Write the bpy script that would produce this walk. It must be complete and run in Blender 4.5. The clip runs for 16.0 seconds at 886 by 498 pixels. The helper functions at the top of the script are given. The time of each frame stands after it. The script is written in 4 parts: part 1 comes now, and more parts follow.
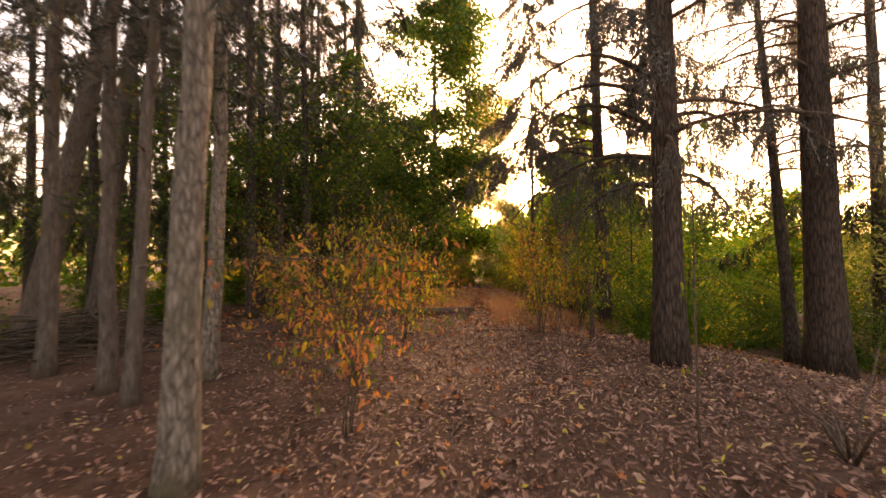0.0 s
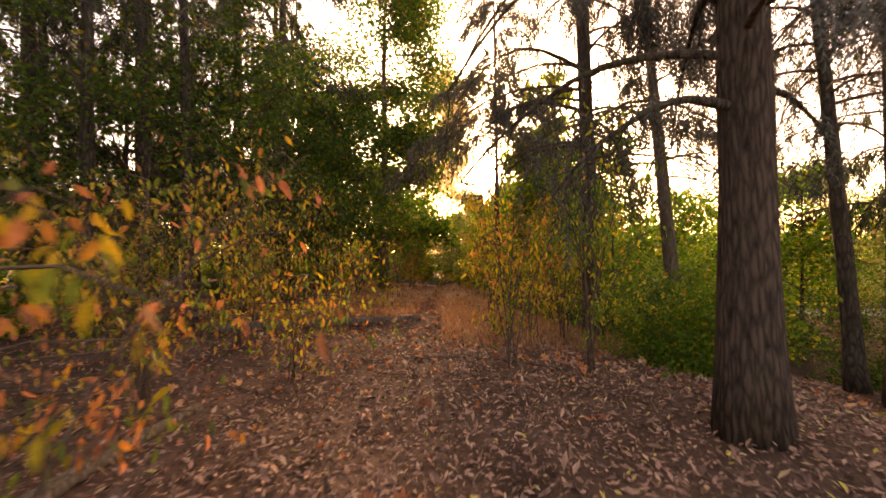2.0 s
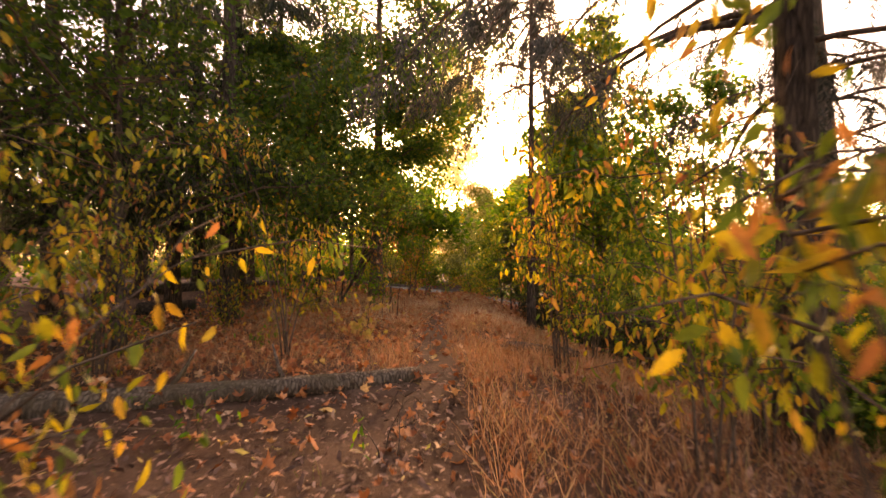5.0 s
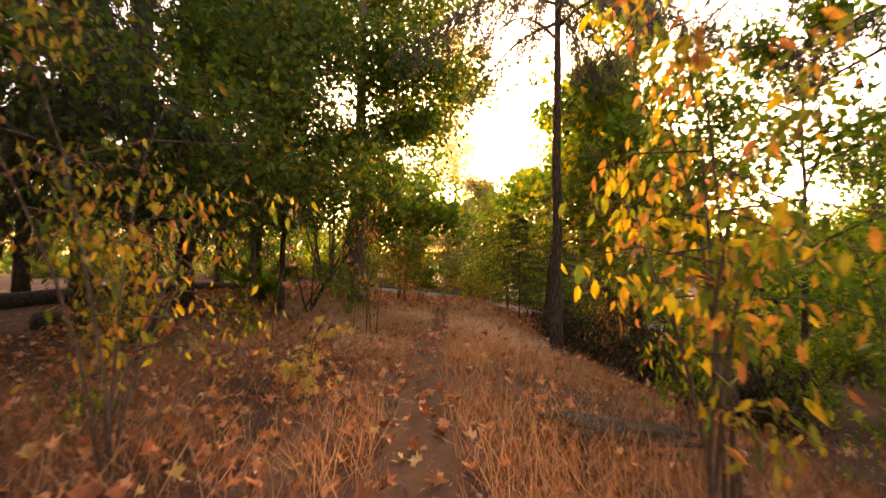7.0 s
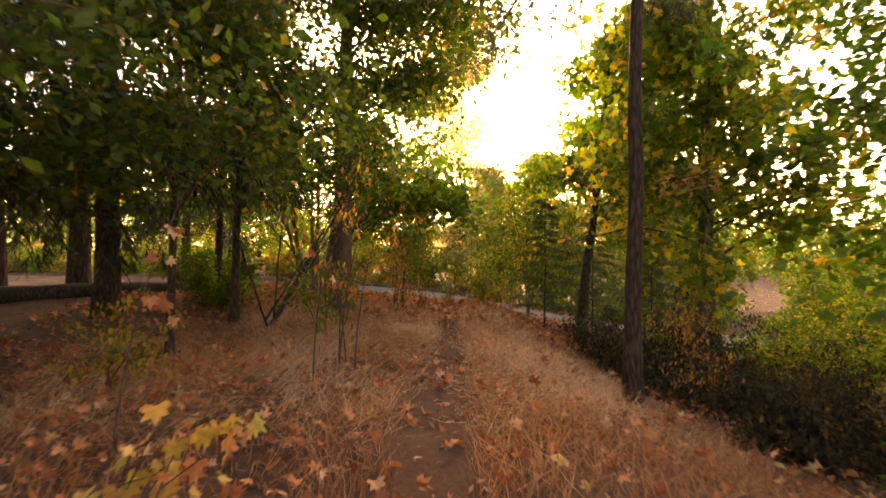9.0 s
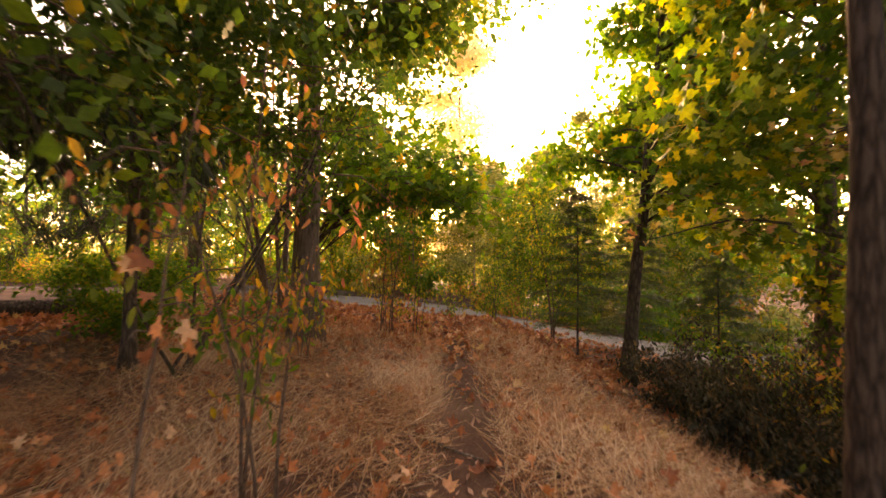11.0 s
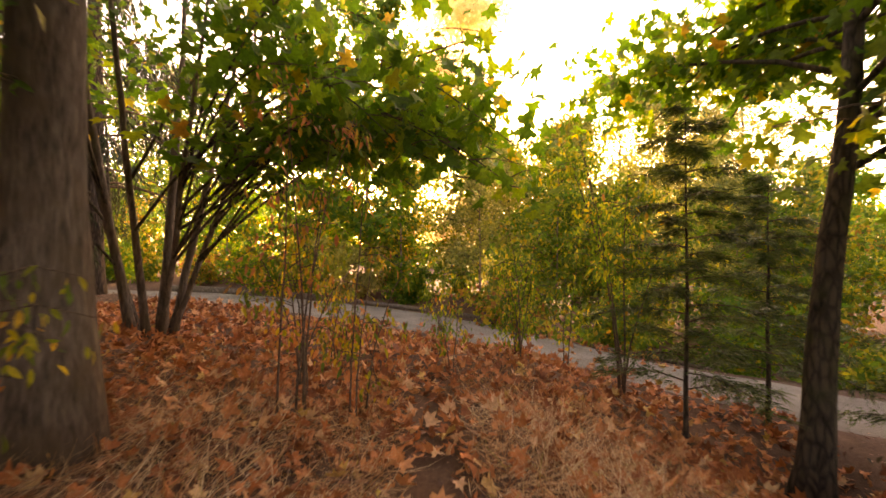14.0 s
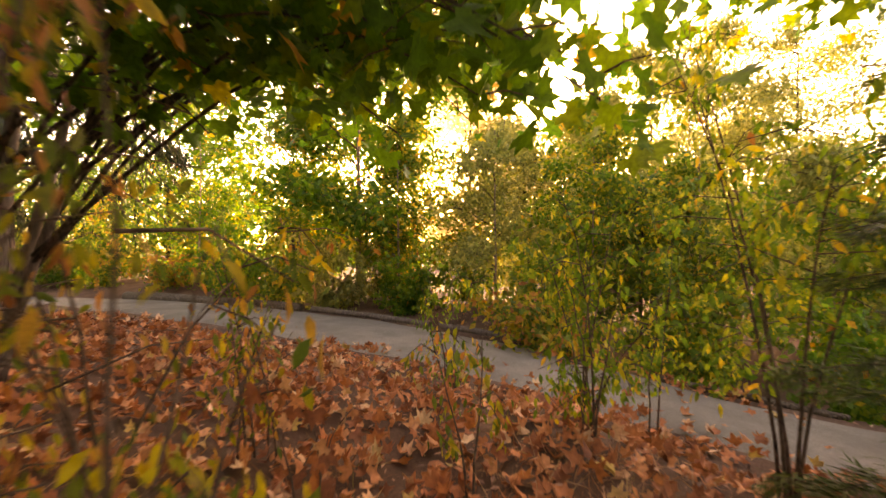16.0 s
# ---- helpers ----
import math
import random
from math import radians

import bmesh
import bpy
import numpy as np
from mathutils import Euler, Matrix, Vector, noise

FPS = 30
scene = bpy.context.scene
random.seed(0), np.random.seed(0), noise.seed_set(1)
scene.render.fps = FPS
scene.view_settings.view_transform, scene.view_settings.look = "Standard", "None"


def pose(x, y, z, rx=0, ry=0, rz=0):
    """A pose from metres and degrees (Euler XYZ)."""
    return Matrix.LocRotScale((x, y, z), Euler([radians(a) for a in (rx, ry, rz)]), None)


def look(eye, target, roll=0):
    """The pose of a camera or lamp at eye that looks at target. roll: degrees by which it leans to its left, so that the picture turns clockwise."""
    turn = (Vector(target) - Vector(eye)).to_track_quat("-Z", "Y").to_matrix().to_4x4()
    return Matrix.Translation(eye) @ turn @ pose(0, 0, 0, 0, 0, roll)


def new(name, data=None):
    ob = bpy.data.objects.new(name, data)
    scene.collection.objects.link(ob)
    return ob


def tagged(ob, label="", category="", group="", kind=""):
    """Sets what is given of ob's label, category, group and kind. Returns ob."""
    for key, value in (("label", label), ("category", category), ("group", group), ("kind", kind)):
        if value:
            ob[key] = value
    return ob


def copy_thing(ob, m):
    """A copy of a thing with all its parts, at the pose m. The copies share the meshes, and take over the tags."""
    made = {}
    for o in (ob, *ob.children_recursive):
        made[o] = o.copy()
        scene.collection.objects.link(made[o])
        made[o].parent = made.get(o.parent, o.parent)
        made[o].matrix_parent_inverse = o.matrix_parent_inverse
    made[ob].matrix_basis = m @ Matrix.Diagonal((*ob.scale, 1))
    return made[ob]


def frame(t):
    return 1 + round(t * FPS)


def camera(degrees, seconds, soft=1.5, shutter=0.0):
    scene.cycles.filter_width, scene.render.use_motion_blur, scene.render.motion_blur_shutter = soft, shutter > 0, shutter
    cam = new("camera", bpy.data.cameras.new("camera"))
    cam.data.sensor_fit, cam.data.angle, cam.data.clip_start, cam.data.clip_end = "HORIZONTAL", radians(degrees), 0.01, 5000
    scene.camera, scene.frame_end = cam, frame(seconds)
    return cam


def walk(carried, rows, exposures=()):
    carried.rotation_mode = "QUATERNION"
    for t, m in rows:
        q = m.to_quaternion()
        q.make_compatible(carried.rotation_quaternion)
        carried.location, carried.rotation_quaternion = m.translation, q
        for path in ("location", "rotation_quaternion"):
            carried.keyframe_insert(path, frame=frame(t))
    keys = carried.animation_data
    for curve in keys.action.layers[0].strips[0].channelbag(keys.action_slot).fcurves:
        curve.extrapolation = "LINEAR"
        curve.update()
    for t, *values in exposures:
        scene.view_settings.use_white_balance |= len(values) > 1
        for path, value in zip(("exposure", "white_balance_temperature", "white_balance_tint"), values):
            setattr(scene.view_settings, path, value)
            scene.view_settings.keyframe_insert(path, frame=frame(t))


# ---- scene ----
cam = camera(90.76, 16.0, soft=1.5, shutter=0.5)
walk(cam, [
    (0.0, pose(0.021, 0.001, 1.454, 91.45, 0.93, 0.08)),
    (0.5, pose(0.072, 0.774, 1.429, 91.20, 0.89, -2.49)),
    (1.0, pose(0.218, 1.600, 1.395, 91.08, 1.03, -3.69)),
    (1.5, pose(0.405, 2.377, 1.358, 90.80, 0.99, -4.00)),
    (2.0, pose(0.628, 3.142, 1.362, 90.80, 1.05, -4.59)),
    (2.5, pose(0.790, 3.857, 1.385, 90.78, 0.97, -4.65)),
    (3.0, pose(0.816, 4.709, 1.383, 90.85, 0.78, -4.62)),
    (3.5, pose(0.807, 5.497, 1.402, 90.99, 0.62, -4.63)),
    (4.0, pose(0.739, 6.190, 1.372, 90.84, 0.24, -4.50)),
    (4.5, pose(0.741, 6.887, 1.347, 90.82, 0.38, -4.26)),
    (5.0, pose(0.762, 7.589, 1.332, 90.85, 0.28, -4.25)),
    (7.5, pose(1.024, 11.094, 1.286, 90.64, -0.06, -4.74)),
    (8.0, pose(1.043, 11.803, 1.286, 90.49, -0.03, -4.58)),
    (8.5, pose(1.087, 12.559, 1.313, 90.38, -0.06, -4.58)),
    (9.0, pose(1.060, 13.315, 1.244, 90.17, -0.26, -4.56)),
    (11.5, pose(1.221, 16.894, 1.231, 90.85, 0.29, -5.44)),
    (12.0, pose(1.350, 17.673, 1.198, 90.85, 0.46, -5.66)),
    (12.5, pose(1.487, 18.414, 1.147, 90.63, 0.12, -5.61)),
    (13.0, pose(1.606, 19.173, 1.149, 90.43, 0.19, -5.17)),
    (13.5, pose(1.723, 19.919, 1.150, 90.19, -0.07, -4.86)),
    (14.0, pose(1.803, 20.651, 1.106, 90.22, -0.15, -4.75)),
    (14.5, pose(1.872, 21.368, 1.067, 90.21, -0.06, -4.68)),
    (15.0, pose(1.898, 22.073, 0.998, 90.18, -0.06, -4.40)),
    (15.5, pose(1.943, 22.678, 1.019, 90.25, 0.18, -4.19)),
    (16.0, pose(2.019, 23.376, 1.023, 90.33, 0.16, -3.95)),
], exposures=[(0.0, 2.6, 12500, 38), (5.0, 3.05, 13000, 42), (9.0, 3.35, 13000, 38), (12.5, 3.6, 14000, 40), (16.0, 3.7, 14200, 38)])

# ---- light ----
SUN_AZ, SUN_EL = radians(12), radians(14)
world = bpy.data.worlds.new("world")
scene.world = world
world.use_nodes = True
wn = world.node_tree
sky = wn.nodes.new("ShaderNodeTexSky")
sky.sky_type, sky.sun_disc = "NISHITA", False
sky.sun_elevation, sky.sun_rotation = SUN_EL, SUN_AZ
sky.air_density, sky.dust_density, sky.ozone_density = 1.0, 2.5, 1.0
wn.links.new(sky.outputs[0], wn.nodes["Background"].inputs[0])
wn.nodes["Background"].inputs[1].default_value = 0.15
sun = new("sun", bpy.data.lights.new("sun", "SUN"))
sun.data.energy, sun.data.angle, sun.data.color = 1.6, radians(9), (1.0, 0.84, 0.6)
sun.matrix_world = look((0, 0, 0), (-math.sin(SUN_AZ) * math.cos(SUN_EL), -math.cos(SUN_AZ) * math.cos(SUN_EL), -math.sin(SUN_EL)))

# ---- materials ----
rng = np.random.default_rng(7)


def mat(name, rough=0.8, spec=0.2):
    m = bpy.data.materials.new(name)
    m.use_nodes = True
    b = m.node_tree.nodes["Principled BSDF"]
    b.inputs["Roughness"].default_value = rough
    b.inputs["Specular IOR Level"].default_value = spec
    return m, m.node_tree.nodes, m.node_tree.links, b


def ramp(nodes, stops, mode="LINEAR"):
    r = nodes.new("ShaderNodeValToRGB")
    r.color_ramp.interpolation = mode
    e = r.color_ramp.elements
    while len(e) < len(stops):
        e.new(0.5)
    for el, (p, c) in zip(e, stops):
        el.position, el.color = p, (*c, 1)
    return r


def noise_node(nodes, links, scale, detail=5, rough=0.6, stretch=None, space="Object"):
    tc = nodes.new("ShaderNodeTexCoord")
    mp = nodes.new("ShaderNodeMapping")
    if stretch:
        mp.inputs["Scale"].default_value = stretch
    n = nodes.new("ShaderNodeTexNoise")
    n.inputs["Scale"].default_value, n.inputs["Detail"].default_value, n.inputs["Roughness"].default_value = scale, detail, rough
    links.new(tc.outputs[space], mp.inputs[0])
    links.new(mp.outputs[0], n.inputs["Vector"])
    return n


def bump(nodes, links, height, bsdf, strength, dist=0.02):
    bp = nodes.new("ShaderNodeBump")
    bp.inputs["Strength"].default_value, bp.inputs["Distance"].default_value = strength, dist
    links.new(height, bp.inputs["Height"])
    links.new(bp.outputs[0], bsdf.inputs["Normal"])


def leaf_mat(name, stops, through_light=0.45, single=False, rough=0.55, through_tint=(1.6, 1.6, 1.1)):
    m, n, l, b = mat(name, rough, 0.25)
    if single:
        src = n.new("ShaderNodeObjectInfo").outputs["Random"]
    else:
        src = n.new("ShaderNodeNewGeometry").outputs["Random Per Island"]
    r = ramp(n, stops)
    l.new(src, r.inputs[0])
    nz = noise_node(n, l, 25, 3)
    mr = n.new("ShaderNodeMapRange")
    mr.inputs[1].default_value, mr.inputs[2].default_value, mr.inputs[3].default_value, mr.inputs[4].default_value = 0.3, 0.7, 0.65, 1.2
    l.new(nz.outputs[0], mr.inputs[0])
    mx = n.new("ShaderNodeMix")
    mx.data_type, mx.blend_type = "RGBA", "MULTIPLY"
    mx.inputs[0].default_value = 1.0
    l.new(r.outputs[0], mx.inputs[6])
    l.new(mr.outputs[0], mx.inputs[7])
    l.new(mx.outputs[2], b.inputs["Base Color"])
    if through_light:
        t = n.new("ShaderNodeBsdfTranslucent")
        glow = n.new("ShaderNodeMix")
        glow.data_type, glow.blend_type = "RGBA", "MULTIPLY"
        glow.inputs[0].default_value = 1.0
        l.new(mx.outputs[2], glow.inputs[6])
        glow.inputs[7].default_value = (*through_tint, 1)
        l.new(glow.outputs[2], t.inputs[0])
        s = n.new("ShaderNodeMixShader")
        s.inputs[0].default_value = through_light
        l.new(b.outputs[0], s.inputs[1])
        l.new(t.outputs[0], s.inputs[2])
        l.new(s.outputs[0], n["Material Output"].inputs[0])
    return m


def bark_mat(name, dark, light, moss=None, furrow=14, depth=0.6, plate=1.3, stretch=0.3):
    m, n, l, b = mat(name, 0.9, 0.1)
    a = noise_node(n, l, furrow, 8, 0.65, (1, 1, 0.22))
    c = noise_node(n, l, 2.2, 4, 0.6)
    v = n.new("ShaderNodeTexVoronoi")
    v.feature = "DISTANCE_TO_EDGE"
    v.inputs["Scale"].default_value = furrow * 0.9
    tc = n.new("ShaderNodeTexCoord")
    mp = n.new("ShaderNodeMapping")
    mp.inputs["Scale"].default_value = (1, 1, stretch)
    ad = n.new("ShaderNodeMix")
    ad.data_type, ad.blend_type = "RGBA", "ADD"
    ad.inputs[0].default_value = 0.05
    l.new(tc.outputs["Object"], ad.inputs[6])
    l.new(c.outputs["Color"], ad.inputs[7])
    l.new(ad.outputs[2], mp.inputs[0])
    l.new(mp.outputs[0], v.inputs["Vector"])
    mul = n.new("ShaderNodeMath")
    mul.operation = "MULTIPLY_ADD"
    mul.inputs[1].default_value = plate
    l.new(v.outputs["Distance"], mul.inputs[0])
    l.new(a.outputs[0], mul.inputs[2])
    r = ramp(n, [(0.36, dark), (0.62, tuple(0.5 * (p + q) for p, q in zip(dark, light))), (0.85, light)])
    l.new(mul.outputs[0], r.inputs[0])
    out = r.outputs[0]
    if moss:
        rm = ramp(n, [(0.5, (0, 0, 0)), (0.68, (1, 1, 1))])
        l.new(c.outputs[0], rm.inputs[0])
        mx = n.new("ShaderNodeMix")
        mx.data_type = "RGBA"
        l.new(rm.outputs[0], mx.inputs[0])
        l.new(out, mx.inputs[6])
        mx.inputs[7].default_value = (*moss, 1)
        out = mx.outputs[2]
    l.new(out, b.inputs["Base Color"])
    bump(n, l, mul.outputs[0], b, depth, 0.03)
    return m


def earth_mat(name, stops, scale, fine, strength=0.8):
    m, n, l, b = mat(name, 0.95, 0.1)
    a = noise_node(n, l, scale, 6, 0.65)
    f2 = noise_node(n, l, fine, 6, 0.75)
    mx = n.new("ShaderNodeMix")
    mx.data_type, mx.blend_type = "RGBA", "OVERLAY"
    mx.inputs[0].default_value = 0.8
    r = ramp(n, stops)
    l.new(a.outputs[0], r.inputs[0])
    l.new(r.outputs[0], mx.inputs[6])
    l.new(f2.outputs[0], mx.inputs[7])
    l.new(mx.outputs[2], b.inputs["Base Color"])
    bump(n, l, f2.outputs[0], b, strength, 0.03)
    return m


BARK_FIR = bark_mat("bark_fir", (0.022, 0.015, 0.012), (0.105, 0.072, 0.057), None, 26, 1.0, 1.2, 0.16)
BARK_GREY = bark_mat("bark_grey", (0.06, 0.044, 0.035), (0.36, 0.285, 0.23), (0.17, 0.14, 0.09), 30, 1.0, 0.9, 0.3)
BARK_DARK = bark_mat("bark_dark", (0.02, 0.015, 0.013), (0.10, 0.075, 0.06), (0.05, 0.05, 0.025), 18, 0.6)
BARK_ALDER = bark_mat("bark_alder", (0.06, 0.045, 0.038), (0.25, 0.19, 0.155), (0.12, 0.085, 0.06), 24, 0.8, 0.35, 0.2)
TWIG = bark_mat("twig_bark", (0.045, 0.03, 0.022), (0.15, 0.10, 0.075), None, 40, 0.2)
DEADWOOD = bark_mat("dead_wood", (0.035, 0.025, 0.02), (0.20, 0.15, 0.115), (0.10, 0.075, 0.045), 30, 0.9)
NEEDLE = leaf_mat("fir_needles", [(0, (0.028, 0.034, 0.024)), (0.4, (0.055, 0.058, 0.042)), (0.8, (0.095, 0.085, 0.075)), (1, (0.14, 0.11, 0.085))], 0.3, through_tint=(1, 1, 1))
YEWGREEN = leaf_mat("sapling_needles", [(0, (0.03, 0.055, 0.015)), (0.6, (0.06, 0.10, 0.025)), (1, (0.11, 0.13, 0.03))], 0.4)
GREEN = leaf_mat("green_leaves", [(0, (0.035, 0.10, 0.012)), (0.6, (0.075, 0.17, 0.018)), (0.93, (0.16, 0.22, 0.022)), (0.97, (0.36, 0.28, 0.03)), (1, (0.45, 0.20, 0.04))], 0.58)
DARKGREEN = leaf_mat("dark_green_leaves", [(0, (0.03, 0.07, 0.014)), (0.7, (0.06, 0.125, 0.02)), (0.94, (0.15, 0.17, 0.02)), (1, (0.38, 0.18, 0.03))], 0.55)
AUTUMN_STOPS = [(0, (0.06, 0.12, 0.02)), (0.3, (0.13, 0.18, 0.025)), (0.5, (0.36, 0.31, 0.03)), (0.7, (0.50, 0.33, 0.04)), (0.86, (0.42, 0.18, 0.05)), (1, (0.30, 0.11, 0.05))]
ORANGE = leaf_mat("orange_leaves", [(0, (0.06, 0.12, 0.02)), (0.28, (0.13, 0.17, 0.025)), (0.4, (0.50, 0.33, 0.03)), (0.55, (0.48, 0.19, 0.045)), (0.8, (0.48, 0.18, 0.085)), (1, (0.30, 0.11, 0.06))], 0.5, through_tint=(1.35, 1.15, 1.1))
AUTUMN = leaf_mat("autumn_leaves", AUTUMN_STOPS, 0.5, through_tint=(1.4, 1.25, 1.1))
AUTUMN_ONE = leaf_mat("autumn_leaf", AUTUMN_STOPS, 0.5, True, through_tint=(1.4, 1.25, 1.1))
YELLOWGREEN = leaf_mat("yellow_green_leaves", [(0, (0.05, 0.11, 0.015)), (0.5, (0.11, 0.18, 0.022)), (0.8, (0.25, 0.26, 0.03)), (0.92, (0.48, 0.36, 0.04)), (1, (0.5, 0.24, 0.04))], 0.55)
# gold lifted to near white: the sun's glow from behind is in this colour
GLOWGOLD = leaf_mat("backlit_gold_leaves", [(0, (0.74, 0.57, 0.29)), (1, (0.84, 0.71, 0.45))], 0.8, through_tint=(1.1, 1.1, 1.1))
PALEGREEN = leaf_mat("pale_green_leaves", [(0, (0.14, 0.16, 0.05)), (0.7, (0.26, 0.26, 0.08)), (1, (0.42, 0.36, 0.12))], 0.5)
LITTER = leaf_mat("litter_leaves", [(0, (0.07, 0.036, 0.026)), (0.4, (0.21, 0.11, 0.078)), (0.75, (0.38, 0.19, 0.13)), (0.955, (0.50, 0.29, 0.20)), (0.985, (0.5, 0.34, 0.12)), (1, (0.55, 0.42, 0.06))], 0.0, rough=0.8)
MAPLE_STOPS = [(0, (0.20, 0.065, 0.032)), (0.5, (0.46, 0.145, 0.055)), (0.85, (0.58, 0.24, 0.11)), (0.96, (0.60, 0.36, 0.22)), (1, (0.55, 0.34, 0.10))]
MAPLELITTER = leaf_mat("fallen_maple_leaves", MAPLE_STOPS, 0.1, rough=0.75)
MAPLE_ONE = leaf_mat("fallen_maple_leaf", MAPLE_STOPS, 0.1, True, 0.75)
DRYGRASS = leaf_mat("dry_grass", [(0, (0.22, 0.09, 0.045)), (0.5, (0.46, 0.20, 0.095)), (0.85, (0.60, 0.35, 0.20)), (1, (0.28, 0.23, 0.07))], 0.35, rough=0.7, through_tint=(1.2, 1.2, 1.2))
STRAW = leaf_mat("pale_straw", [(0, (0.36, 0.19, 0.10)), (0.5, (0.57, 0.34, 0.19)), (1, (0.70, 0.50, 0.32))], 0.2, rough=0.65, through_tint=(1, 1, 1))
GRASS = leaf_mat("green_grass", [(0, (0.06, 0.09, 0.02)), (1, (0.16, 0.17, 0.04))], 0.4)
EARTH = earth_mat("forest_floor", [(0.25, (0.05, 0.027, 0.018)), (0.5, (0.105, 0.057, 0.038)), (0.75, (0.17, 0.098, 0.068))], 1.3, 30)
GRAVEL = earth_mat("gravel_path", [(0.25, (0.14, 0.118, 0.095)), (0.5, (0.20, 0.172, 0.142)), (0.75, (0.29, 0.245, 0.20))], 0.9, 60, 1.0)
# dark dry foliage, taken down further to hold the bank's shadow in its colour
DARKBUSH = leaf_mat("shadowed_dark_dry_leaves", [(0, (0.018, 0.018, 0.012)), (0.6, (0.04, 0.038, 0.02)), (0.9, (0.09, 0.06, 0.03)), (1, (0.22, 0.12, 0.04))], 0.25)
YELLOW = leaf_mat("yellow_maple_leaves", [(0, (0.46, 0.36, 0.07)), (0.5, (0.60, 0.38, 0.12)), (0.85, (0.58, 0.27, 0.10)), (1, (0.46, 0.16, 0.07))], 0.4, through_tint=(1.1, 1.0, 1.0))
# darker, greener copy of NEEDLE with the wood's shade put into the colour
SHADENEEDLE = leaf_mat("shade_darkened_needles", [(0, (0.016, 0.024, 0.012)), (0.5, (0.032, 0.044, 0.02)), (0.9, (0.06, 0.062, 0.035)), (1, (0.09, 0.07, 0.045))], 0.35)


# ---- mesh tools ----
def tri_mesh(name, v, f, smooth=False):
    v, f = np.asarray(v, np.float32), np.asarray(f, np.int32)
    me = bpy.data.meshes.new(name)
    me.vertices.add(len(v))
    me.vertices.foreach_set("co", v.ravel())
    me.loops.add(f.size)
    me.loops.foreach_set("vertex_index", f.ravel())
    me.polygons.add(len(f))
    me.polygons.foreach_set("loop_start", np.arange(0, f.size, f.shape[1], dtype=np.int32))
    me.update(calc_edges=True)
    if smooth:
        me.polygons.foreach_set("use_smooth", np.ones(len(f), bool))
    me.validate()
    return me


class Build:
    """Gathers triangles for one mesh."""

    def __init__(self):
        self.v, self.f, self.n = [], [], 0

    def add(self, v, f):
        self.v.append(np.asarray(v, float).reshape(-1, 3))
        self.f.append(np.asarray(f, int) + self.n)
        self.n += len(self.v[-1])

    def tube(self, pts, radii, sides=8, wobble=0.0):
        pts, radii = np.asarray(pts, float), np.asarray(radii, float)
        k = len(pts)
        d = np.gradient(pts, axis=0)
        d /= np.linalg.norm(d, axis=1, keepdims=True) + 1e-9
        ref = np.where(np.abs(d[:, 2:3]) > 0.9, [[1.0, 0, 0]], [[0, 0, 1.0]])
        a = np.cross(d, ref)
        a /= np.linalg.norm(a, axis=1, keepdims=True) + 1e-9
        for i in range(1, k):
            a[i] = a[i - 1] - d[i] * (a[i - 1] @ d[i])
            a[i] /= np.linalg.norm(a[i]) + 1e-9
        b = np.cross(d, a)
        th = np.arange(sides) * 2 * np.pi / sides
        r = radii[:, None] * (1 + (rng.normal(0, wobble, (k, sides)) if wobble else 0))
        ring = pts[:, None] + r[..., None] * (np.cos(th)[None, :, None] * a[:, None] + np.sin(th)[None, :, None] * b[:, None])
        v = np.concatenate([ring.reshape(-1, 3), pts[:1], pts[-1:]])
        i, j = np.meshgrid(np.arange(k - 1), np.arange(sides), indexing="ij")
        p, q = (i * sides + j).ravel(), (i * sides + (j + 1) % sides).ravel()
        f = [np.stack([p, q, q + sides], 1), np.stack([p, q + sides, p + sides], 1)]
        j = np.arange(sides)
        f.append(np.stack([(j + 1) % sides, j, np.full(sides, k * sides)], 1))
        o = (k - 1) * sides
        f.append(np.stack([o + j, o + (j + 1) % sides, np.full(sides, k * sides + 1)], 1))
        self.add(v, np.concatenate(f))

    def leaves(self, shape, pos, along, facing, size):
        tv, tf = shape
        pos, along, facing = (np.asarray(q, float).reshape(-1, 3) for q in (pos, along, facing))
        size = np.broadcast_to(np.asarray(size, float), (len(pos),))
        y = along / (np.linalg.norm(along, axis=1, keepdims=True) + 1e-9)
        z = facing - y * (facing * y).sum(1, keepdims=True)
        z /= np.linalg.norm(z, axis=1, keepdims=True) + 1e-9
        x = np.cross(y, z)
        v = pos[:, None] + size[:, None, None] * (tv[None, :, :1] * x[:, None] + tv[None, :, 1:2] * y[:, None] + tv[None, :, 2:] * z[:, None])
        f = tf[None] + (np.arange(len(pos)) * len(tv))[:, None, None]
        self.add(v.reshape(-1, 3), f.reshape(-1, 3))

    def mesh(self, name, smooth=False):
        return tri_mesh(name, np.concatenate(self.v), np.concatenate(self.f), smooth)


def part(name, build, material, parent=None, label="", smooth=False):
    me = build.mesh(name, smooth) if isinstance(build, Build) else build
    if not me.materials:
        me.materials.append(material)
    ob = new(name, me)
    if parent:
        ob.parent = parent
    if label:
        ob["label"] = label
    return ob


def thing(name, at, label, category, group="", kind=""):
    ob = new(name)
    ob.location = at
    ob.empty_display_size = 0.2
    return tagged(ob, label, category, group, kind)


